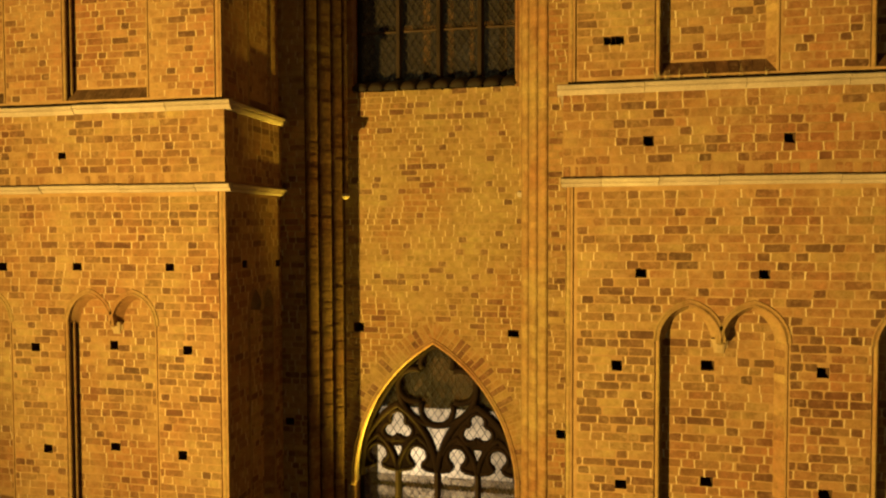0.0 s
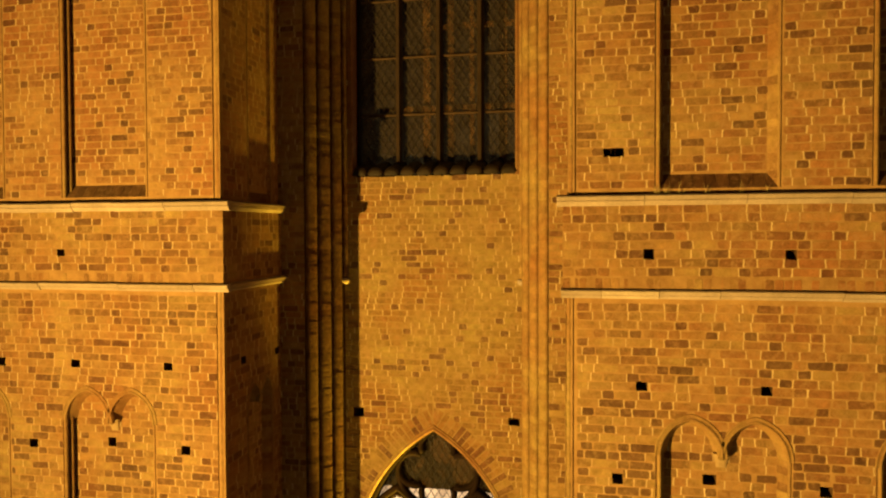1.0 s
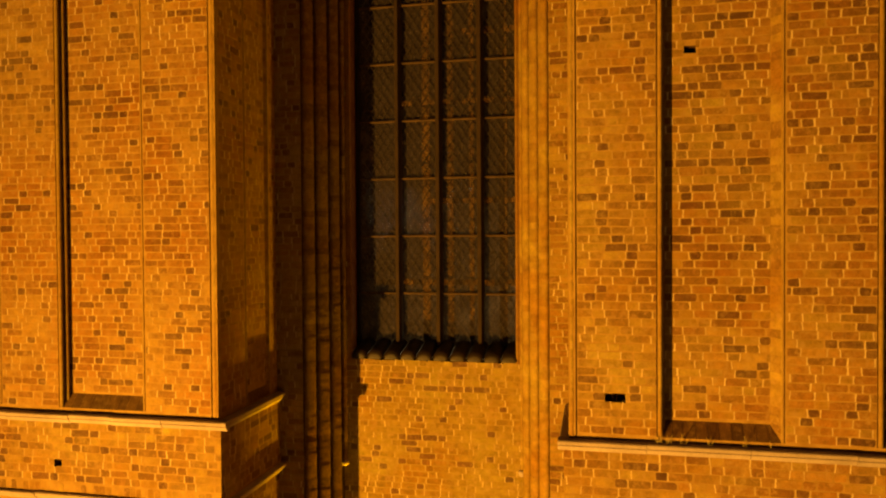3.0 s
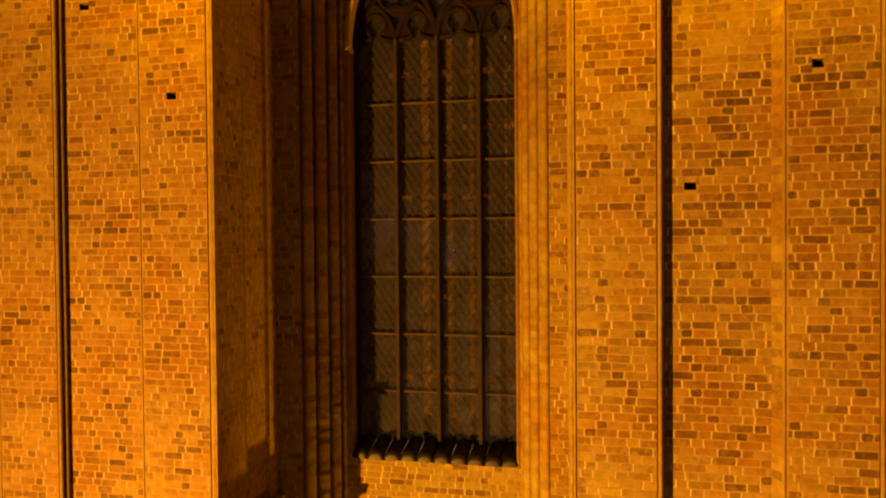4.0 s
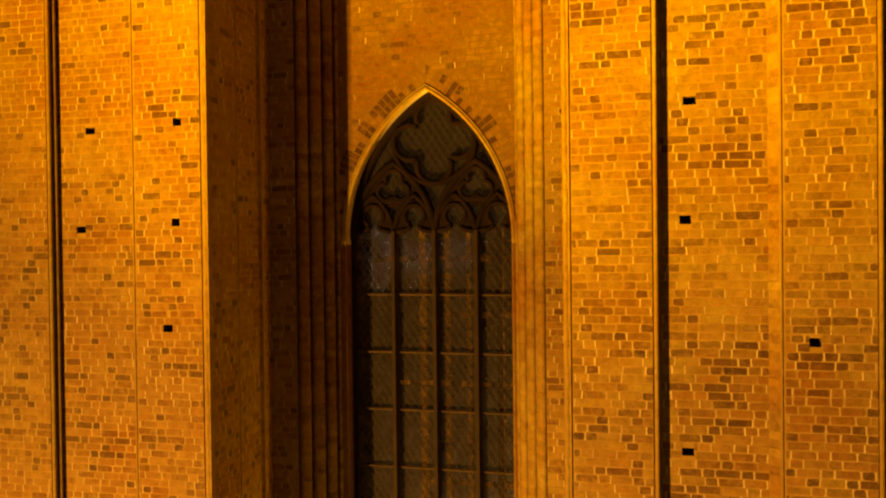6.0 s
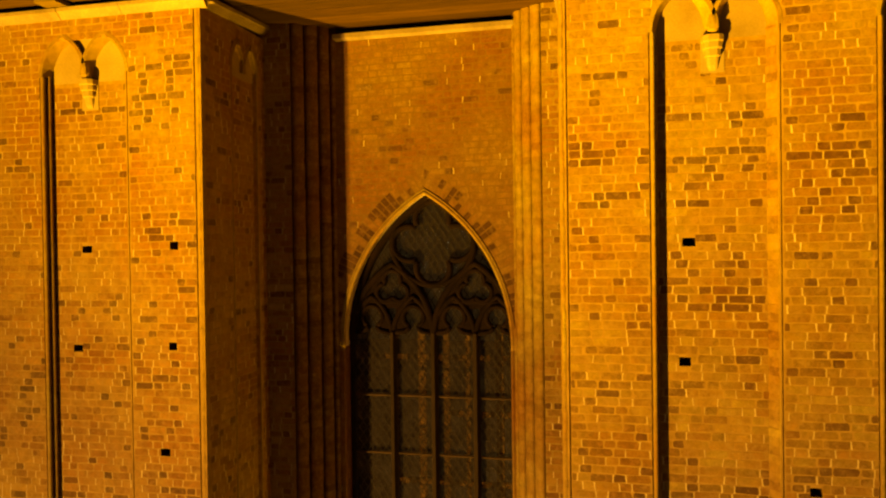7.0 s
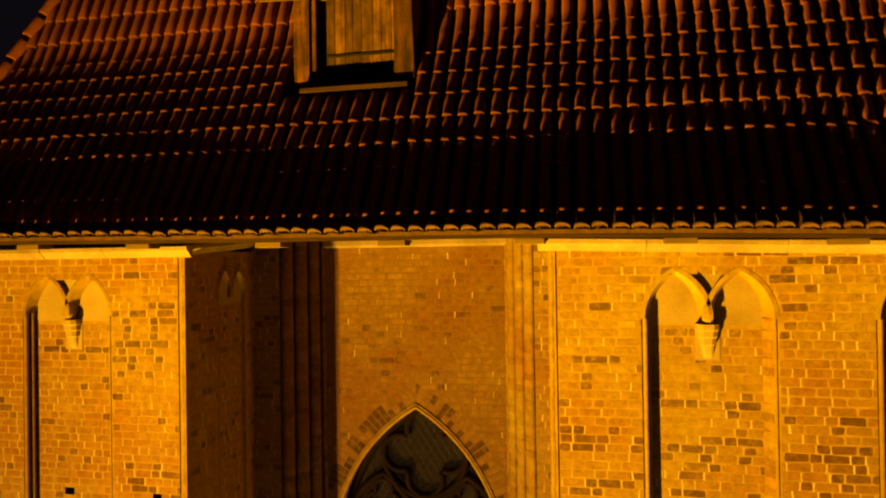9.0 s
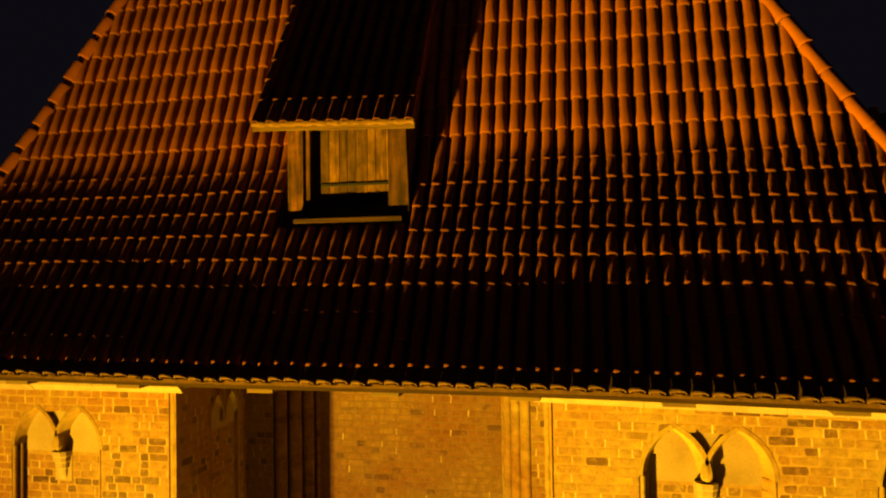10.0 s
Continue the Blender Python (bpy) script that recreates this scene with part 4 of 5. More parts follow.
        outer = [(XC - HALF - 0.035, spring - 0.08)] + pointed(XC, HALF + 0.035, spring, RISE + 0.05, 20) + [(XC + HALF + 0.035, spring - 0.08)]
        roll.tube([panel_face.at(u, z, -0.004) for u, z in outer], 0.014, 6)
    obj("reveal", reveal, LIMEWASH, wall, "pale limewashed arch of each window", smooth=True)
    # jambs and their rolls take the dark brick in place of shade
    obj("window_jamb", jamb, DARK_BAY_BRICK, wall, "brick window jambs darkened for shade")
    obj("arch_roll", roll, MOULDED, wall, smooth=True)
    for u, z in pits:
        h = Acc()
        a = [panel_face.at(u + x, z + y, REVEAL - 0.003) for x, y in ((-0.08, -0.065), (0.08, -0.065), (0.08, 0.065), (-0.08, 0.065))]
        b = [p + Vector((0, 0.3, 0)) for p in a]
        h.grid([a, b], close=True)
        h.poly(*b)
        obj("putlog_hole", h, RECESS, wall, "dark square putlog hole")
    # splayed jambs of three rolls on each side
    for s in (-1, 1):
        steps = Acc()
        o = XC + s * SPLAY[s][0]
        e1, e2, e3, e4 = SPLAY[s][1]
        prof = [(o, MAIN + 0.012), (o + s * 0.012, MAIN + 0.10), (o - s * (e1 - 0.03), MAIN + 0.235), (o - s * (e2 - 0.03), MAIN + 0.385), (o - s * (e3 - 0.02), MAIN + 0.49), (o - s * e4, PANEL + 0.02)]
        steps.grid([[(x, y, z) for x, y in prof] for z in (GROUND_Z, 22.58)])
        # dark backing paints the shade into the grooves between the shafts
        obj("jamb_step", steps, RECESS, wall)
        for xa, xb, ya, yb in ((0.0, e1, 0.02, 0.16), (e1, e2, 0.16, 0.31), (e2, e3, 0.31, 0.44)):
            rolls = Acc()
            run = Vector((-s * (xb - xa), yb - ya))
            round_edge(rolls, o - s * (xa + xb) / 2, MAIN + (ya + yb) / 2, GROUND_Z, 22.58, run.length * 0.44, 16, tuple(run.normalized()), 0.056)
            obj("jamb_shaft", rolls, SHAFT if s > 0 else SHADED_SHAFT, wall, "slender moulded brick shaft" if s > 0 else "slender brick shaft with its shade put into the colour", smooth=True)
        rolls = Acc()
        round_edge(rolls, o - s * (e3 + e4) / 2, MAIN + 0.475, 9.74, 22.2, (e4 - e3) * 0.47, 10)
        obj("jamb_shaft", rolls, SHAFT if s > 0 else SHADED_SHAFT, wall, "slender moulded brick shaft" if s > 0 else "slender brick shaft with its shade put into the colour", smooth=True)
        st = Acc()
        st.tube([(o - s * (e3 + e4) / 2, MAIN + 0.475, z) for z in (9.66, 9.69, 9.72, 9.75)], [0.03, 0.06, 0.062, 0.05], 10)
        obj("shaft_base", st, STONE, wall, "small pale shaft base", smooth=True)
    # flat strips of wall between the shafts and the piers
    for (a, b), sd in (((WEST - 0.05, XC - SPLAY[-1][0]), 21), ((XC + SPLAY[1][0], EAST + 0.05), 22)):
        hole = [(-4.05, 6.25)] if sd == 21 else [(0.055, 6.28)]
        build_face(wall, main_face, a, b, GROUND_Z, 22.6, [], hole, sd, LIB, None, mortar, roll, pieces)
    obj("backing", mortar, BAY_MORTAR, wall)
    obj("backing", upper, UPPER_BAY_MORTAR, wall)
    return wall


def arc(cx, cz, r, a0, a1, n=14):
    return [(cx + r * math.cos(radians(a0 + (a1 - a0) * k / n)), cz + r * math.sin(radians(a0 + (a1 - a0) * k / n))) for k in range(n + 1)]


def window(name, spring, sill, label, MX):
    base = new(name)
    base.location = (XC, GLAZE, sill)
    tagged(base, label, "window", kind="structure")
    mull = [MX + k * 0.645 for k in (-1, 0, 1)]
    shoulder = spring + 0.11
    for x in mull:
        acc = Acc()
        sec = [(-0.022, -0.11), (0.022, -0.11), (0.050, -0.03), (0.050, 0.05), (0.02, 0.09), (-0.02, 0.09), (-0.050, 0.05), (-0.050, -0.03)]
        acc.grid([[(x + u, GLAZE + y, z) for u, y in sec] for z in (sill + 0.02, spring + 0.12)], close=True)
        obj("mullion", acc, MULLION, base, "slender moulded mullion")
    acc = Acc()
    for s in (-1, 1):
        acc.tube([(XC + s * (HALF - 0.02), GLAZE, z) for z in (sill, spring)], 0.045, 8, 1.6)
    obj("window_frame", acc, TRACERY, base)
    # tracery
    groups = {}

    def bar(pts, r=0.045, flat=1.7, y=0.0, part=("tracery_arch", 0)):
        groups.setdefault(part, Acc()).tube([(u, GLAZE + y, z) for u, z in pts], r * 1.2, 8, flat)
    bar(pointed(XC, HALF - 0.03, spring, RISE - 0.03, 16), 0.06)
    for s in (-1, 1):
        c = MX + s * 0.645
        bar(pointed(c, 0.645, spring + 0.03, 1.14, 12), 0.050, part=("tracery_arch", s))
        for q in (-1, 1):
            cc = c + q * 0.3275
            head = ("light_head", (s, q))
            bar(pointed(cc, 0.32, spring + 0.05, 0.62, 9), 0.040, part=head)
            # head of each light: round foil on a narrow neck over square shoulders
            zc = spring + 0.36
            bar(arc(cc, zc, 0.165, -62, 242, 14), 0.035, part=head)
            for e in (-1, 1):
                bar([(cc + e * 0.078, zc - 0.145), (cc + e * 0.085, shoulder + 0.06), (cc + e * 0.14, shoulder + 0.025), (cc + e * 0.29, shoulder)], 0.036, part=head)
        # trefoil
        zt = spring + 0.80
        for ang in (90, 210, 330):
            lx, lz = c + 0.135 * math.cos(radians(ang)), zt + 0.135 * math.sin(radians(ang))
            bar(arc(lx, lz, 0.135, ang - 118, ang + 118, 10), 0.034, part=("trefoil", s))
        bar([(c - 0.33, spring + 0.60), (c - 0.12, spring + 0.575), (c, spring + 0.60), (c + 0.12, spring + 0.575), (c + 0.33, spring + 0.60)], 0.034, part=("trefoil", s))
    zq = spring + 1.48
    bar(arc(MX, zq, 0.635, 152, 388, 24), 0.046, part=("quatrefoil", 0))
    for ang in (0, 90, 180, 270):
        lx, lz = MX + 0.37 * math.cos(radians(ang)), zq + 0.37 * math.sin(radians(ang))
        bar(arc(lx, lz, 0.265, ang - 112, ang + 112, 14), 0.042, part=("quatrefoil", 0))
    # pierced plate between the bars
    plate, step = Acc(), 0.02

    def solid(x, z):
        c = MX + (0.645 if x > MX else -0.645)
        w = arch_half(0.645, spring + 0.03, 1.14, z)
        if w is None or abs(x - c) > w:
            return False
        cc = c + (0.3275 if x > c else -0.3275)
        zc, zt = spring + 0.36, spring + 0.80
        if z < shoulder + 0.03:
            return False
        if math.hypot(x - cc, z - zc) < 0.165 or (abs(x - cc) < 0.078 and z < zc):
            return False
        if math.hypot(x - c, z - zt) < 0.10 or any(math.hypot(x - c - 0.135 * math.cos(g), z - zt - 0.135 * math.sin(g)) < 0.135 for g in (radians(90), radians(210), radians(330))):
            return False
        return not (abs(x - c) < 0.06 and spring + 0.30 < z < spring + 0.50)
    for i in range(int(1.2 / step)):
        z = spring + 0.03 + (i + 0.5) * step
        run = None
        for j in range(int(2.7 / step) + 1):
            x = MX - 1.35 + (j + 0.5) * step
            if solid(x, z):
                run = x - step / 2 if run is None else run
            elif run is not None:
                plate.box(run, x - step / 2, GLAZE - 0.03, GLAZE + 0.024, z - step / 2, z + step / 2)
                run = None
    plain = plate.mesh("tracery_plate")
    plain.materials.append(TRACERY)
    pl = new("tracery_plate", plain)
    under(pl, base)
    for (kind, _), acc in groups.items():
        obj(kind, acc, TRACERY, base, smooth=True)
    # saddle bars
    z = spring - 0.86
    while z > sill + 0.3:
        acc = Acc()
        acc.tube([(XC - HALF, GLAZE + 0.005, z), (XC - 0.3, GLAZE + 0.002, z + 0.004), (XC + HALF, GLAZE + 0.005, z)], 0.019, 8)
        obj("saddle_bar", acc, BARS, base, "rusty iron saddle bar")
        z -= 0.893
    # glass
    edges = [XC - HALF] + mull + [XC + HALF]
    for a, b in zip(edges, edges[1:]):
        acc = Acc()
        acc.box(a, b, GLAZE + 0.060, GLAZE + 0.066, sill, spring)
        ob = obj("pane", acc, GLASS, base)
        ob.visible_shadow = False
    acc = Acc()
    pts = pointed(XC, HALF, spring, RISE, 16)
    acc.poly(*[(u, GLAZE + 0.062, z) for u, z in pts])
    ob = obj("pane", acc, GLASS, base)
    ob.visible_shadow = False
    # diamond wire lattice in front of the glass
    dw, dh = 0.124, 0.188
    rng = random.Random(int(spring))
    for i, (a, b) in enumerate(zip(edges, edges[1:])):
        acc = Acc()
        k = dh / dw
        for s in (-1, 1):
            n0, n1 = -70, 70
            for n in range(n0, n1):
                # z = z0 + s*k*(x - XC) + n*dh
                zz = (sill + spring) / 2 + n * dh
                seg = []
                for q in range(9):
                    x = a + (b - a) * q / 8
                    z = zz + s * k * (x - XC)
                    lim = arch_half(HALF, spring, RISE, z)
                    if z > sill and lim is not None and abs(x - XC) < lim:
                        seg.append((x, GLAZE + 0.030 + s * 0.003 + rng.uniform(-0.003, 0.003), z))
                if len(seg) > 1:
                    acc.tube(seg, 0.0062, 4, caps=False)
        obj("lattice", acc, LEAD, base, "diamond wire lattice")
    # timber frame of an inner glazing, seen dimly through the panes
    if sill > 5:
        posts = [(-2.60, 0.05), (-2.16, 0.06), (-1.76, 0.05), (-1.42, 0.035), (-0.92, 0.06)]
        rails = [(12.45, -2.95, -0.66), (13.75, -2.2, -0.66), (15.32, -2.65, -0.66), (16.42, -1.80, -0.66), (17.3, -2.95, -0.66)]
        for x, hw in posts:
            obj("inner_post", box_acc(x - hw, x + hw, 10.40, 10.46, sill, spring + 0.2), INNER_WOOD, base, "dim brown timber of the inner glazing", width=0.006)
        for z, a, b in rails:
            obj("inner_rail", box_acc(a, b, 10.385, 10.425, z - 0.045, z + 0.045), INNER_WOOD, base, width=0.006)
    # sill of rounded glazed bricks
    if sill > 5:
        n = 10
        w = 2 * HALF / n
        for k in range(n):
            x = XC - HALF + (k + 0.5) * w
            acc = Acc()
            rows = []
            for t, r, y, z in ((0, 0.72, -0.03, 0.035), (0.1, 0.95, -0.025, 0.05), (0.3, 1.0, 0.04, 0.085), (0.7, 1.0, 0.25, 0.14), (1.0, 0.98, 0.42, 0.18)):
                ring = []
                for a in range(25):
                    g = math.pi * a / 24
                    flute = 1.0 - 0.055 * (0.5 + 0.5 * math.cos(12 * g)) * (1.0 - 0.5 * t)
                    ring.append((x + w * 0.49 * r * flute * math.cos(g) + 0.03 * t, PANEL + y, sill - 0.02 + z * 1.15 + 0.095 * r * flute * math.sin(g)))
                rows.append(ring)
            acc.grid(rows)
            acc.poly(*rows[0])
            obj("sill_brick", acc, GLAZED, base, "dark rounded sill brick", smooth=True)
        acc = Acc()
        acc.box(XC - HALF, XC + HALF, PANEL + 0.02, GLAZE + 0.08, sill - 0.12, sill - 0.012)
        obj("window_sill", acc, MOULDED, base)
    return base


# ---------------------------------------------------------------- roof
PROFILE = [(6.98, 22.29), (7.40, 22.905), (7.75, 23.508), (8.12, 24.115), (8.47, 24.71), (8.86, 25.68), (9.38, 27.15), (11.3, 32.8)]
LENGTHS = [0.0]
for (ya, za), (yb, zb) in zip(PROFILE, PROFILE[1:]):
    LENGTHS.append(LENGTHS[-1] + math.hypot(yb - ya, zb - za))


def on_roof(s, lift=0.0):
    """Point (y, z) of the roof's slope s metres up from the eaves, lifted off it, and its tangent."""
    s = min(max(s, LENGTHS[0]), LENGTHS[-1] - 1e-4)
    k = max(i for i, v in enumerate(LENGTHS[:-1]) if v <= s)
    t = (s - LENGTHS[k]) / (LENGTHS[k + 1] - LENGTHS[k])
    (ya, za), (yb, zb) = PROFILE[k], PROFILE[k + 1]
    d = Vector((0, yb - ya, zb - za)).normalized()
    nrm = Vector((0, -d.z, d.y))
    return ya + (yb - ya) * t + nrm.y * lift, za + (zb - za) * t + nrm.z * lift, d, nrm


def eaves_sag(x):
    """The old eaves hang lower towards their east end."""
    return float(np.interp(x, (-8, -6, -5, -4, -3, -1, 0, 1, 2, 3, 5), (0.0, 0.0, -0.012, -0.022, -0.028, -0.033, -0.04, -0.052, -0.072, -0.098, -0.15)))


def roof_sag(x, s):
    return eaves_sag(x) * max(0.0, 1.0 - s / 2.6)


def hip_x(z):
    return -8.76 + 0.43 * (z - 22.3), 5.08 - 0.51 * (z - 22.3)


PITCH, ROW = 0.189, 0.425
ROWS_UP = [0.0, 0.19, 0.50, 0.84, 1.18, 1.53, 1.88, 2.22, 2.55, 2.86]
while ROWS_UP[-1] < LENGTHS[-1] - ROW:
    ROWS_UP.append(ROWS_UP[-1] + ROW)


def cover_tile(rng, collar=False, broad=False):
    """A tapered cover tile, its lower end at the origin, lying along +y; at the eaves the end is a round collar."""
    acc, rows, n, length = Acc(), [], 10, 0.47
    rings = [(0.0, 0.0645, 0.62), (0.02, 0.0675, 0.62), (0.075, 0.0675, 0.62), (0.10, 0.0645, 0.62), (0.5, 0.0640, 0.62), (1.0, 0.0625, 0.62)]
    if broad:
        rings = [(0.0, 0.072, 0.75), (0.025, 0.077, 0.75), (0.05, 0.079, 0.75), (0.5, 0.076, 0.75), (1.0, 0.073, 0.75)]
    if collar:
        rings = [(0.0, 0.078, 1.0), (0.02, 0.082, 1.0), (0.07, 0.082, 1.0), (0.11, 0.062, 0.55), (0.5, 0.060, 0.55), (1.0, 0.058, 0.55)]
    for t, r, square in rings:
        arch = [(math.cos(math.pi * k / n), math.sin(math.pi * k / n)) for k in range(n + 1)]
        rows.append([(r * math.copysign(abs(c) ** square, c), t * length, 0.022 + (0.62 if collar and t > 0.1 else 1.0) * r * max(s, 0.0) ** (square * 1.18 if square < 1 else 1.0) - (0.020 if broad or collar else 0.012) * t + rng.uniform(-0.0015, 0.0015)) for c, s in arch])
    acc.grid(rows)
    inner = [(x * 0.84, 0.0, 0.018 + (z - 0.02) * 0.82) for x, y, z in rows[0]]
    if not collar:
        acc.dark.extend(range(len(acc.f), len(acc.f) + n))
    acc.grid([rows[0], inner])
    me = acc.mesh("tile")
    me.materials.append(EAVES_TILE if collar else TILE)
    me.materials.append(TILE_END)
    me.polygons.foreach_set("use_smooth", [True] * len(me.polygons))
    return me, acc


def build_roof():
    roof_acc = Acc()
    ss = [LENGTHS[-1] * k / 40 for k in range(41)]
    rows = []
    for s in ss:
        y, z, d, nrm = on_roof(s, -0.02)
        a, b = hip_x(z)
        xs = [a + (b - a) * k / 12 for k in range(13)]
        rows.append([(x, y, z + roof_sag(x, s)) for x in xs])
    roof_acc.grid(rows)
    roof = obj("roof", roof_acc, PAN, None, "steep church roof of red half-round clay tiles", kind="structure", category="roof")
    # far slopes and the underside close the roof
    close = Acc()
    for side in (0, 1):
        rows = []
        for s in ss:
            y, z, _, _ = on_roof(s, -0.03)
            x = hip_x(z)[side]
            k = 0.02 if side == 0 else -0.02
            rows.append([(x + k, y + 0.02, z), (x + k * 60, y + 8.0, z)])
        close.grid(rows)
    obj("far_slope", close, TILE, roof)
    rng = random.Random(12)
    kinds = [cover_tile(rng) for _ in range(5)]
    eaves_kinds = [cover_tile(rng, True) for _ in range(5)]
    broad_kinds = [cover_tile(rng, False, True) for _ in range(5)]
    ends = []
    for _ in range(3):
        e = Acc()
        e.poly(*[(0.060 * math.cos(math.pi * k / 8), 0.016 + rng.uniform(0, 0.006), 0.018 + 0.054 * math.sin(math.pi * k / 8)) for k in range(9)])
        me = e.mesh("tile_end")
        me.materials.append(MORTAR_END)
        ends.append(me)
    bulk, pans, noses, fill = Acc(), Acc(), Acc(), Acc()
    single = 0
    dorm = (-3.05, -1.42)
    for i, s in enumerate(ROWS_UP[:-1]):
        y, z, d, nrm = on_roof(s + 0.001, 0.0)
        d = Vector((0, on_roof(s + ROW)[0] - y, on_roof(s + ROW)[1] - z)).normalized()
        nrm = Vector((0, -d.z, d.y))
        xa, xb = hip_x(z)
        k0, k1 = math.ceil((xa + 0.06) / PITCH), math.floor((xb - 0.06) / PITCH)
        for k in range(k0, k1 + 1):
            wob = 0.003 * math.sin(k * 0.21 + 1.3 + i * 0.35) + 0.002 * math.sin(k * 0.077 + i * 0.3)
            x = k * PITCH + rng.uniform(-0.008, 0.008) + 0.010 * math.sin(i * 0.9)
            if dorm[0] - 0.06 < x < dorm[1] + 0.06 and 23.86 < z < 27.3:
                continue
            wob += 0.005 * math.sin(x * 0.45 + 0.2) if i > 4 else (0.0, -0.016, -0.022, -0.024, -0.012)[i]
            o = Vector((x, y, z + roof_sag(x, s))) + nrm * (0.045 + wob) + d * rng.uniform(-0.012, 0.012)
            turn = rng.uniform(-0.025, 0.025)
            m = Matrix.Identity(4)
            ux = (Vector((1, 0, 0)) + d * turn).normalized()
            uy = nrm.cross(ux).normalized()
            for c, v in enumerate((ux, uy, nrm)):
                for r in range(3):
                    m[r][c] = v[r]
            m.translation = o
            me, acc = rng.choice(eaves_kinds if i == 0 else kinds if i < 10 else broad_kinds)
            if single < 300 and 2 <= i <= 9 and -1.2 < x < 5:
                ob = new("tile", me)
                ob.parent = roof
                ob.matrix_basis = m
                single += 1
            else:
                n = len(bulk.v)
                bulk.v.extend(tuple(m @ Vector(p)) for p in acc.v)
                bulk.dark.extend(len(bulk.f) + j for j in acc.dark)
                if i == 0:
                    bulk.pale.extend(range(len(bulk.f), len(bulk.f) + len(acc.f)))
                bulk.f.extend(tuple(n + j for j in f) for f in acc.f)
            bed = noses if i else fill
            n = len(bed.v)
            src = rng.choice(ends)
            out = Vector((0, -0.004, 0)) if i == 0 else Vector()
            grow = 1.0 if i else 1.14
            bed.v.extend(tuple(m @ (Vector((v.co.x * grow, v.co.y, v.co.z * (1.0 if i else 1.2))) + out)) for v in src.vertices)
            bed.f.append(tuple(range(n, n + len(src.vertices))))
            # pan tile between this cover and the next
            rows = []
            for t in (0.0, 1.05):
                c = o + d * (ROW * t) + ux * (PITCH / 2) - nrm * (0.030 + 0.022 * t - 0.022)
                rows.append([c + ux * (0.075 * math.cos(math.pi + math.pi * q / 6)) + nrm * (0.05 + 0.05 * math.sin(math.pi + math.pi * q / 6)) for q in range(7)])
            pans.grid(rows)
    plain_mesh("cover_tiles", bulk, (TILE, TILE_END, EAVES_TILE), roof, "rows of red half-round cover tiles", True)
    plain_mesh("pan_tiles", pans, PAN, roof, "pan tiles between the covers, darkened for shade", True)
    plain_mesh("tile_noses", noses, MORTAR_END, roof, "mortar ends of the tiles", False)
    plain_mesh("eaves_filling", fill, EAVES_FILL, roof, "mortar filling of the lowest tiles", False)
    # hip tiles
    hips = []
    for length in (0.325, 0.42):
        hip, rows = Acc(), []
        for t, r in ((0.0, 0.092), (0.04, 0.098), (0.10, 0.098), (0.5, 0.092), (0.93, 0.094), (1.0, 0.088)):
            taper = 1.0 if length < 0.4 else 1.0 - 0.16 * t
            rows.append([(taper * r * math.cos(math.pi * (k / 10) * 1.2 - 0.314), t * length, taper * r * math.sin(math.pi * (k / 10) * 1.2 - 0.314)) for k in range(11)])
        hip.grid(rows)
        for end in (rows[0], rows[-1]):
            hip.grid([end, [(x * 0.8, y, z * 0.8) for x, y, z in end]])
        hm = hip.mesh("hip_tile")
        hm.materials.append(TILE)
        hm.polygons.foreach_set("use_smooth", [True] * len(hm.polygons))
        hips.append(hm)
    # dark strip laid beneath imitates the shaded gaps between hip tiles
    bed = Acc()
    for side in (0, 1):
        s = 0.0
        while s < LENGTHS[-1] - 0.5:
            y, z, d, nrm = on_roof(s, 0.02)
            y2, z2, _, _ = on_roof(s + 0.42, 0.02)
            p, q = Vector((hip_x(z)[side], y, z)), Vector((hip_x(z2)[side], y2, z2))
            uy = (q - p).normalized()
            ux = uy.cross(nrm + Vector((0.35 if side else -0.35, 0, 0))).normalized()
            uz = ux.cross(uy)
            m = Matrix.Identity(4)
            for c, v in enumerate((ux, uy, uz)):
                for r in range(3):
                    m[r][c] = v[r]
            m.translation = p + uz * (0.085 + rng.uniform(-0.008, 0.012)) + Vector((-0.01 if side else 0.04, 0, 0)) + ux * rng.uniform(-0.012, 0.012)
            ob = new("hip_tile", hips[side])
            ob.parent = roof
            ob.matrix_basis = m
            saddle = [m @ Vector(v) for v in ((-0.085, -0.06, -0.03), (0.0, -0.06, 0.052), (0.085, -0.06, -0.03))]
            bed.grid([saddle, [v + (q - p) * (0.385 / 0.42) for v in saddle]])
            s += 0.385
    plain_mesh("hip_bedding", bed, PAN, roof, "dark strip that stands in for shade in the gaps between hip tiles")
    return roof, kinds, ends


# ---------------------------------------------------------------- dormer


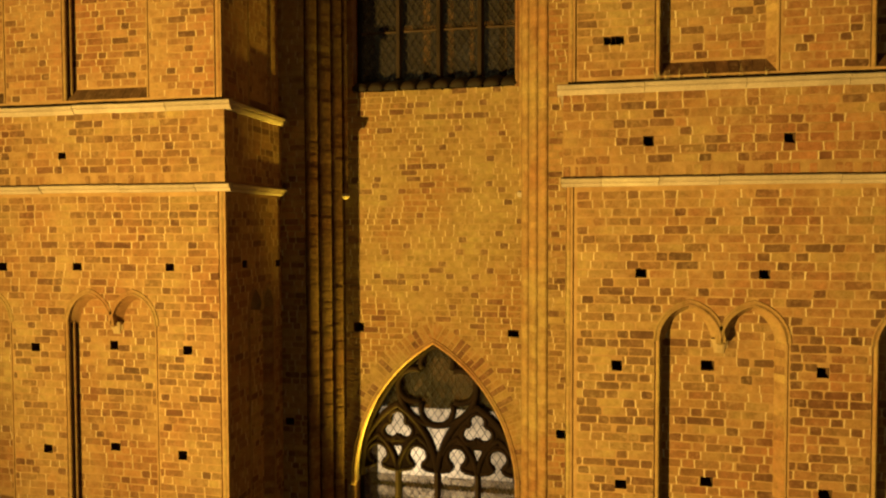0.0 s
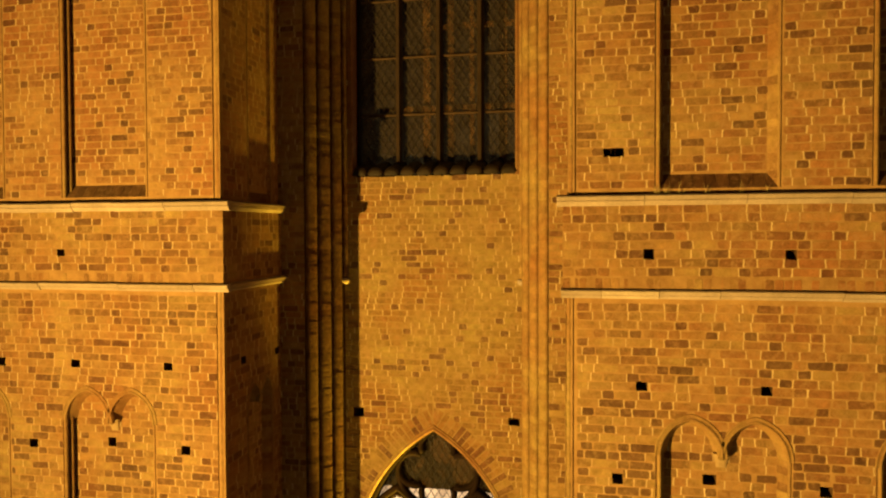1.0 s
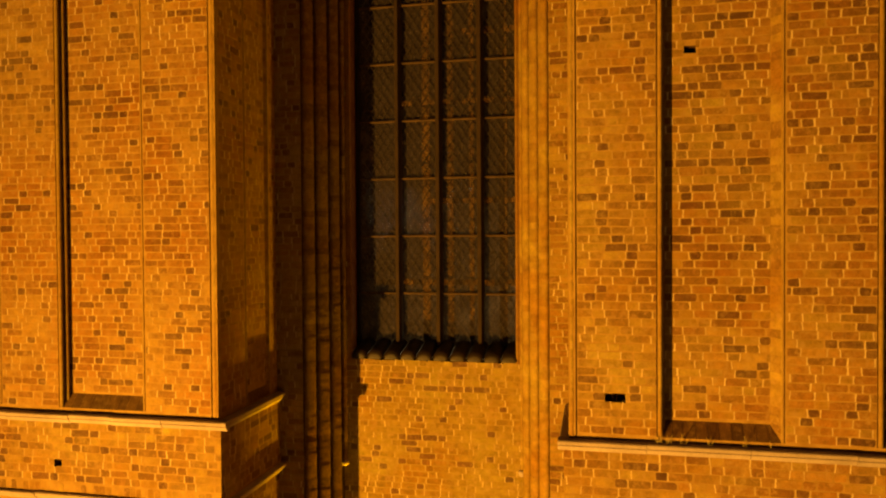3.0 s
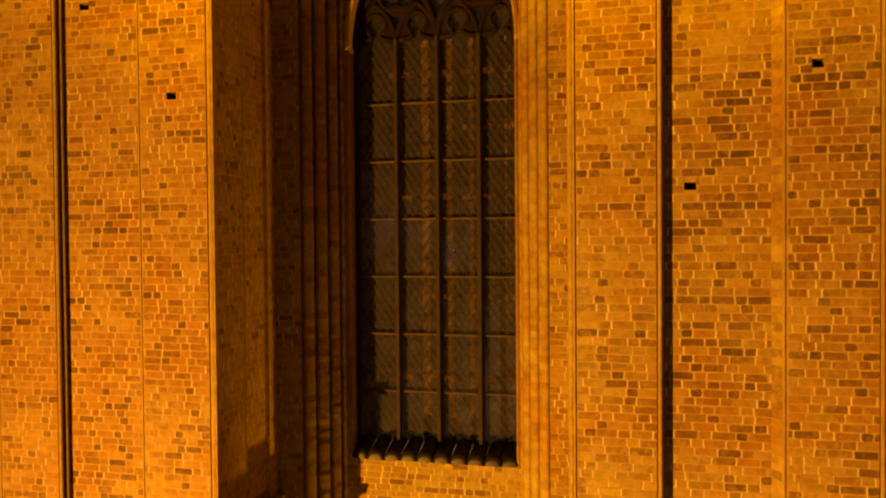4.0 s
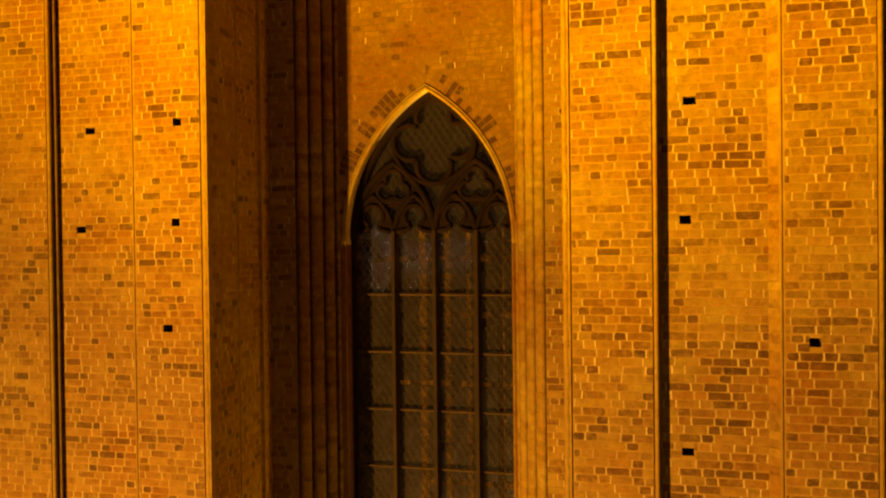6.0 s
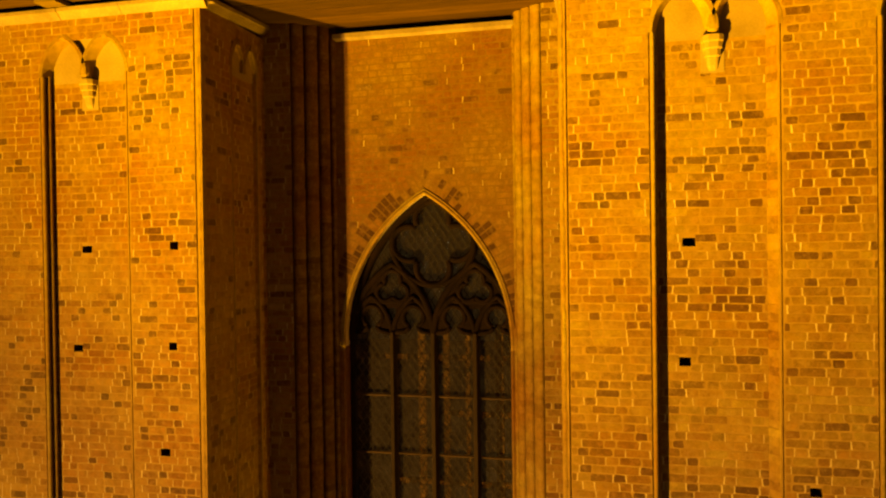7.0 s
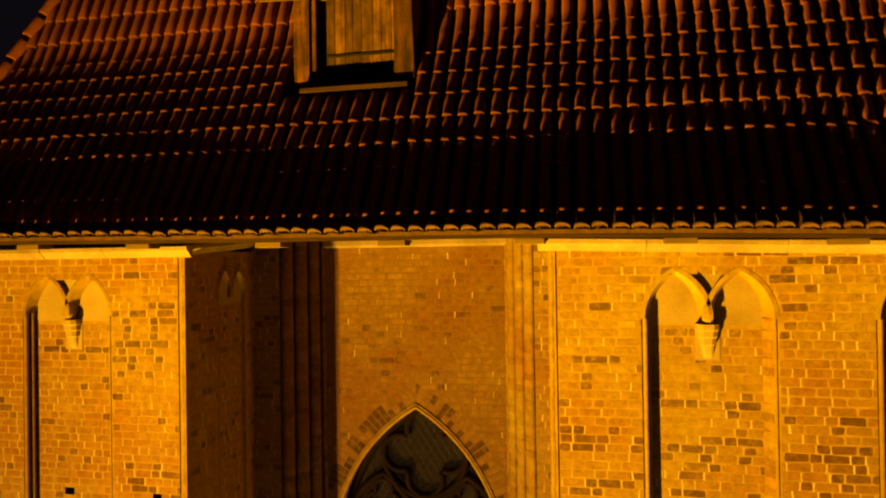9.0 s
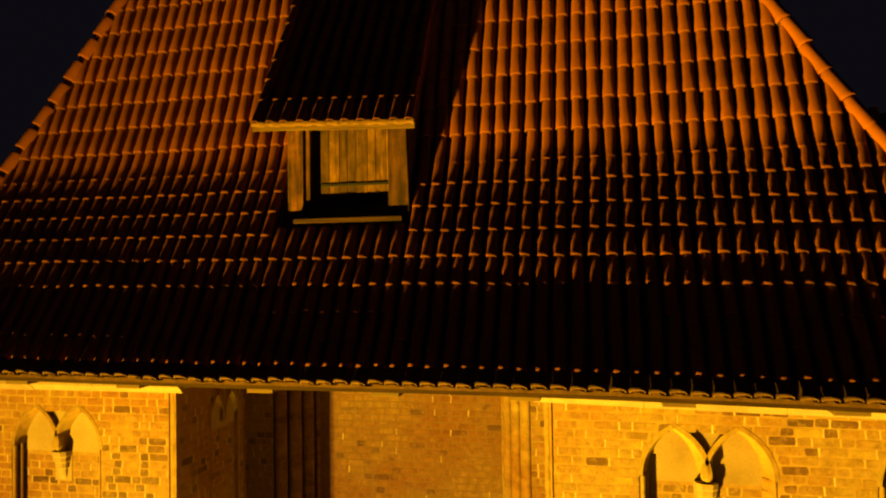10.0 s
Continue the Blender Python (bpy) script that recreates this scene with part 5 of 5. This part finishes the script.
def build_dormer(kinds, ends):
    base = new("dormer")
    base.location = (-2.24, 8.12, 23.9)
    tagged(base, "small wooden dormer with a plank shutter and tiled lean-to roof", "dormer")

    def wood(name, x0, x1, y0, y1, z0, z1, label="", mat=PLANK, w=0.006):
        return obj(name, box_acc(x0, x1, y0, y1, z0, z1), mat, base, label, width=w)
    wood("post", -3.00, -2.80, 8.08, 8.20, 24.18, 25.36)
    wood("post", -2.77, -2.72, 8.11, 8.20, 24.20, 25.36)
    acc = Acc()
    acc.v.extend([(x, y, z) for y in (8.04, 8.14) for x, z in ((-1.68, 24.17), (-1.42, 24.15), (-1.455, 25.36), (-1.68, 25.36))])
    acc.f.extend([(0, 1, 2, 3), (7, 6, 5, 4), (0, 4, 5, 1), (1, 5, 6, 2), (2, 6, 7, 3), (3, 7, 4, 0)])
    obj("post", acc, PLANK, base, width=0.006)
    shutter = obj("shutter", box_acc(-2.60, -1.62, 8.185, 8.205, 24.43, 25.38), SHUTTER, base, "vertical plank shutter standing half open", width=0.004)
    rng = random.Random(3)
    x = -2.60
    while x < -1.62:
        w = rng.uniform(0.10, 0.16)
        pl = obj("plank", box_acc(x + 0.006, min(x + w, -1.60), 8.155 + rng.uniform(0, 0.010), 8.184, 24.415 + rng.uniform(0, 0.015), 25.38), SHUTTER, shutter, width=0.004)
        x += w
    obj("batten", box_acc(-2.59, -1.63, 8.146, 8.154, 24.535, 24.57), IRON, shutter, "dark iron strap", width=0.003)
    wood("sill_board", -2.88, -1.49, 7.95, 8.22, 24.075, 24.13, mat=SOFFIT)
    wood("apron", -2.99, -1.50, 8.10, 8.16, 23.84, 24.07, mat=BEAM)
    wood("header", -3.02, -1.42, 8.10, 8.24, 25.30, 25.42, mat=BEAM)
    # lean-to roof, a little lower at its east end
    pitch = radians(57)
    d = Vector((0, math.cos(pitch), math.sin(pitch)))
    nrm = Vector((0, -d.z, d.y))
    e = Vector((0, 7.86, 25.30))
    xa, xb, top = -3.36, -1.29, 3.35

    def tip(x):
        return Vector((0, 0, -0.038 * (x + 3.3)))
    # cheeks and dark loft behind
    for x in (-3.03, -1.47):
        acc = Acc()
        far = e + d * 3.2
        prof = [(8.14, 23.95), (8.14, 25.42), (far.y, far.z - 0.1), (far.y, far.z - 0.3), (9.0, 25.6)]
        acc.poly(*[(x, y, z) for y, z in prof])
        acc.poly(*[(x + 0.03, y, z) for y, z in prof])
        acc.grid([[(x, y, z) for y, z in prof], [(x + 0.03, y, z) for y, z in prof]], close=True)
        obj("cheek", acc, BEAM, base)
    acc = Acc()
    acc.box(-2.99, -1.47, 8.62, 8.66, 24.0, 25.9)
    obj("back_board", acc, BEAM, base)
    acc = Acc()
    rows = [[e + d * q + tip(x) + Vector((x, 0, 0)) for x in (xa, xb)] for q in (0.0, top)]
    under_rows = [[p - nrm * 0.05 for p in r] for r in rows]
    acc.grid(rows)
    acc.grid(under_rows)
    acc.grid([[rows[0][0], rows[1][0]], [under_rows[0][0], under_rows[1][0]]])
    acc.grid([[rows[0][1], rows[1][1]], [under_rows[0][1], under_rows[1][1]]])
    deck = obj("lean_to_roof", acc, PAN, base, "steep tiled lean-to roof of the dormer")
    acc = Acc()
    front_board = [(7.845, -0.075), (7.875, -0.075), (7.875, -0.005), (7.845, -0.005)]
    rows = [[Vector((x, y, e.z + z)) + tip(x) for y, z in front_board] for x in (xa, xb)]
    acc.grid([[*r, r[0]] for r in rows])
    acc.poly(*rows[0])
    acc.poly(*reversed(rows[1]))
    obj("fascia", acc, BEAM, base)
    lump = Acc()
    rows, n = [], 84
    for k in range(n + 1):
        x = xa + (xb - xa) * k / n
        w = abs(math.sin(math.pi * (x - xa - 0.03) / 0.197))
        c = e + tip(x) + Vector((x, -0.035, 0.0))
        rows.append([c + Vector((0, -0.018 * math.sin(g) - 0.004 * w, 0.004 + (0.022 + 0.020 * w) * math.cos(g) + rng.uniform(-0.004, 0.004))) for g in (-0.6, 0.4, 1.2, 2.0, 2.8, 3.6)])
    lump.grid(rows)
    obj("verge_mortar", lump, VERGE, base, "lumpy mortar under the lowest tiles", smooth=True)
    for i in range(9):
        for k in range(11):
            x = xa + 0.05 + k * 0.197
            m = Matrix.Identity(4)
            for c, v in enumerate((Vector((1, 0, 0)), d, nrm)):
                for r in range(3):
                    m[r][c] = v[r]
            m.translation = e + d * (i * 0.37 - 0.02) + nrm * 0.02 + tip(x) + Vector((x + rng.uniform(-0.01, 0.01), 0, 0))
            ob = new("tile", rng.choice(kinds)[0])
            ob.parent = deck
            ob.matrix_basis = m @ Matrix.Diagonal((0.85, 0.92, 0.8, 1))
            if 0 < i < 3:
                ob = new("tile_end", rng.choice(ends))
                ob.parent = deck
                ob.matrix_basis = m @ Matrix.Diagonal((0.75, 1, 0.7, 1))
    return base


# ---------------------------------------------------------------- eaves


def hanging(x0, x1, section, n=16):
    """A long board of the given (y, z) section that follows the eaves' sag."""
    acc = Acc()
    rows = [[(x, y, z + eaves_sag(x)) for y, z in section] for x in (x0 + (x1 - x0) * k / n for k in range(n + 1))]
    acc.grid(rows, close=True)
    acc.poly(*rows[0])
    acc.poly(*reversed(rows[-1]))
    return acc


def build_eaves():
    base = new("eaves")
    base.location = (XC, 7.05, 22.2)
    tagged(base, "timber eaves with boarded soffit and rafter ends", "eaves", kind="structure")
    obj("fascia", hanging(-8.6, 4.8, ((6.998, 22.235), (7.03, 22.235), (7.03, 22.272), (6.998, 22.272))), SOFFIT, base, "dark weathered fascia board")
    obj("bedding_strip", hanging(-8.6, 4.8, ((6.99, 22.276), (7.03, 22.276), (7.03, 22.322), (6.99, 22.322)), 60), EAVES_FILL, base, "rough mortar strip under the tile ends")
    ys = [7.10, 7.42, 7.78, 8.16, 8.56, 8.98, 9.36, 9.75, 10.12]
    rng = random.Random(4)
    for a, b in zip(ys, ys[1:]):
        za, zb = 22.245 + (a - 7.1) * 0.055, 22.245 + (b - 7.1) * 0.055
        j = rng.uniform(-0.006, 0.006)
        acc = hanging(-8.6, 4.8, ((a + 0.004, za + j), (b - 0.004, zb + j), (b - 0.004, zb + j + 0.03), (a + 0.004, za + j + 0.03)))
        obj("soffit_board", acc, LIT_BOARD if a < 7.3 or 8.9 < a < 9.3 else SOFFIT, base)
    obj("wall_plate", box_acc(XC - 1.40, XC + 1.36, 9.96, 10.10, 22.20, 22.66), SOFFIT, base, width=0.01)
    for x in (-7.6, -6.11, -4.58, -2.91, -1.46, 0.03, 1.53, 3.06):
        acc = Acc()
        w = 0.155
        prof = [(7.10, 22.235), (7.10, 22.175), (7.30, 22.175), (7.40, 22.235)]
        rows = [[(xx, y, z + eaves_sag(x)) for y, z in prof] for xx in (x - w, x + w)]
        acc.grid(rows, close=True)
        acc.poly(*rows[0])
        acc.poly(*reversed(rows[1]))
        obj("rafter_end", acc, PALE_BEAM, base, "pale sawn rafter end", width=0.006)
    return base


# ---------------------------------------------------------------- the place
pier("wall_west_pier", "broad brick pier with blind niches and pale string courses", WEST_END, WEST, 1, 100,
     [upper_niche(-6.47, -5.24), upper_niche(-8.67, -7.43)], [lower_niche(-6.51, -5.18), lower_niche(-8.75, -7.42)], LEFT_HOLES, (-5.2, -4.3, 11.0, 18.0))
pier("wall_east_pier", "broad brick pier with tall blind niches and string courses", EAST, EAST_END, -1, 200,
     [upper_niche(1.19, 2.445), upper_niche(3.405, 4.66)], [lower_niche(1.215, 2.575), lower_niche(3.48, 4.72)], RIGHT_HOLES, (0.3, 1.15, 11.0, 18.0))
bay()
window("window_1", 5.22, 2.6, "lower pointed window with pale light behind dark tracery", -1.915)
window("window_2", 17.62, 11.30, "tall unlit pointed window with tracery and wire lattice", -1.86)

moulding_run("string_course_lower_west", LOW_PROFILE, "pale stone string course round the pier", WEST_END, -4.055, FRONT, (0.7, 1.3), -4.130, 1, seed=2)
moulding_run("string_course_upper_west", UP_PROFILE, "pale moulded stone string course round the pier", WEST_END, -4.035, FRONT, (0.6, 1.2), -4.135, 1, seed=3)
moulding_run("string_course_lower_east", LOW_PROFILE, "pale stone string course on the pier", 0.115, EAST_END, FRONT, (0.6, 1.3), 0.19, -1, seed=4, fresh=(0.57, 1.2))
moulding_run("string_course_upper_east", UP_PROFILE, "pale moulded stone string course on the pier", 0.065, EAST_END, FRONT, (0.6, 1.2), 0.165, -1, seed=5)
moulding_run("cornice_west", TOP_PROFILE, "pale plastered cornice under the eaves", WEST_END, -4.08, FRONT, (0.9, 1.6), -4.18, 1, mat=CORNICE, seed=6, sag=lambda x: -0.015, climb=0.068)
moulding_run("cornice_east", TOP_PROFILE, "pale plastered cornice under the eaves", 0.085, EAST_END, FRONT, (0.9, 1.6), 0.19, -1, mat=CORNICE, seed=7, sag=lambda x: -0.025 * (x - 0.2))
PANEL_TOP = [(-0.02, 22.15), (0.02, 22.155), (0.05, 22.19), (0.055, 22.255), (-0.02, 22.26)]
moulding_run("cornice_bay", PANEL_TOP, "pale plastered band at the top of the bay", XC - 1.38, XC + 1.36, PANEL, (3, 4), mat=CORNICE, seed=8)

build_eaves()
roof, tile_kinds, tile_ends = build_roof()
build_dormer(tile_kinds, tile_ends)

# plain walls that close the nave behind the windows
nave = Acc()
for a, b in ((XC - 5.5, XC - 5.3), (XC + 5.3, XC + 5.5)):
    nave.box(a, b, PANEL + 0.6, 17.2, GROUND_Z, 21.8)
nave.box(XC - 5.5, XC + 5.5, 17.2, 17.4, GROUND_Z, 21.8)
nave.box(XC - 5.5, XC + 5.5, PANEL + 0.6, 17.4, 21.8, 22.0)
# added floor, unseen: keeps the chapel lamp's light from the upper window
nave.box(XC - 5.3, XC + 5.3, PANEL + 0.45, 17.2, 8.4, 8.6)
blind = Acc()
blind.box(XC - 1.4, XC + 1.4, 10.62, 10.68, 6.17, 8.4)
for k in range(7):
    blind.box(XC - 1.38 + k * 0.395, XC - 1.02 + k * 0.395, 10.60, 10.62, 6.25, 8.3)
obj("window_blind", blind, BEAM, None, "dark boarded panel behind the head of the lower window", kind="structure", category="panel")
obj("window_rail", box_acc(XC - 1.4, XC + 1.4, 10.60, 10.66, 4.80, 4.88), BEAM, None, "dark wooden rail behind the lower window", kind="structure", category="rail", width=0.008)
obj("wall_nave", nave, INNER, None, "limewashed nave walls behind the windows", kind="structure", category="wall")
side = Acc()
side.box(WEST_END - 0.2, WEST_END + 0.05, FRONT + 0.02, 17.4, GROUND_Z, 22.25)
side.box(EAST_END - 0.05, EAST_END + 0.2, FRONT + 0.02, 17.4, GROUND_Z, 22.25)
obj("wall_returns", side, BRICK, None, "plain brick side walls of the church", kind="structure", category="wall")


def grass_tuft(x, y, z, blades, seed):
    """A few dry blades rooted in the joint behind the ledge."""
    rng = random.Random(seed)
    acc = Acc()
    for _ in range(blades):
        bx, h = x + rng.uniform(-0.035, 0.035), rng.uniform(0.05, 0.15)
        lean, out = rng.uniform(-0.04, 0.04), rng.uniform(-0.03, 0.01)
        acc.tube([(bx, y, z - 0.012), (bx + lean * 0.3, y + out * 0.3, z + h * 0.5), (bx + lean, y + out, z + h)], [0.0028, 0.0022, 0.0009], 5)
    obj("grass_tuft", acc, GRASS, None, "tuft of dry grass growing on the stone ledge", category="grass", group="grass tufts on the ledge")


for k, (x, blades) in enumerate(((1.18, 7), (1.27, 5), (1.42, 3), (1.72, 3), (2.08, 2), (2.32, 2))):
    grass_tuft(x, FRONT - 0.035, 10.868, blades, 60 + k)
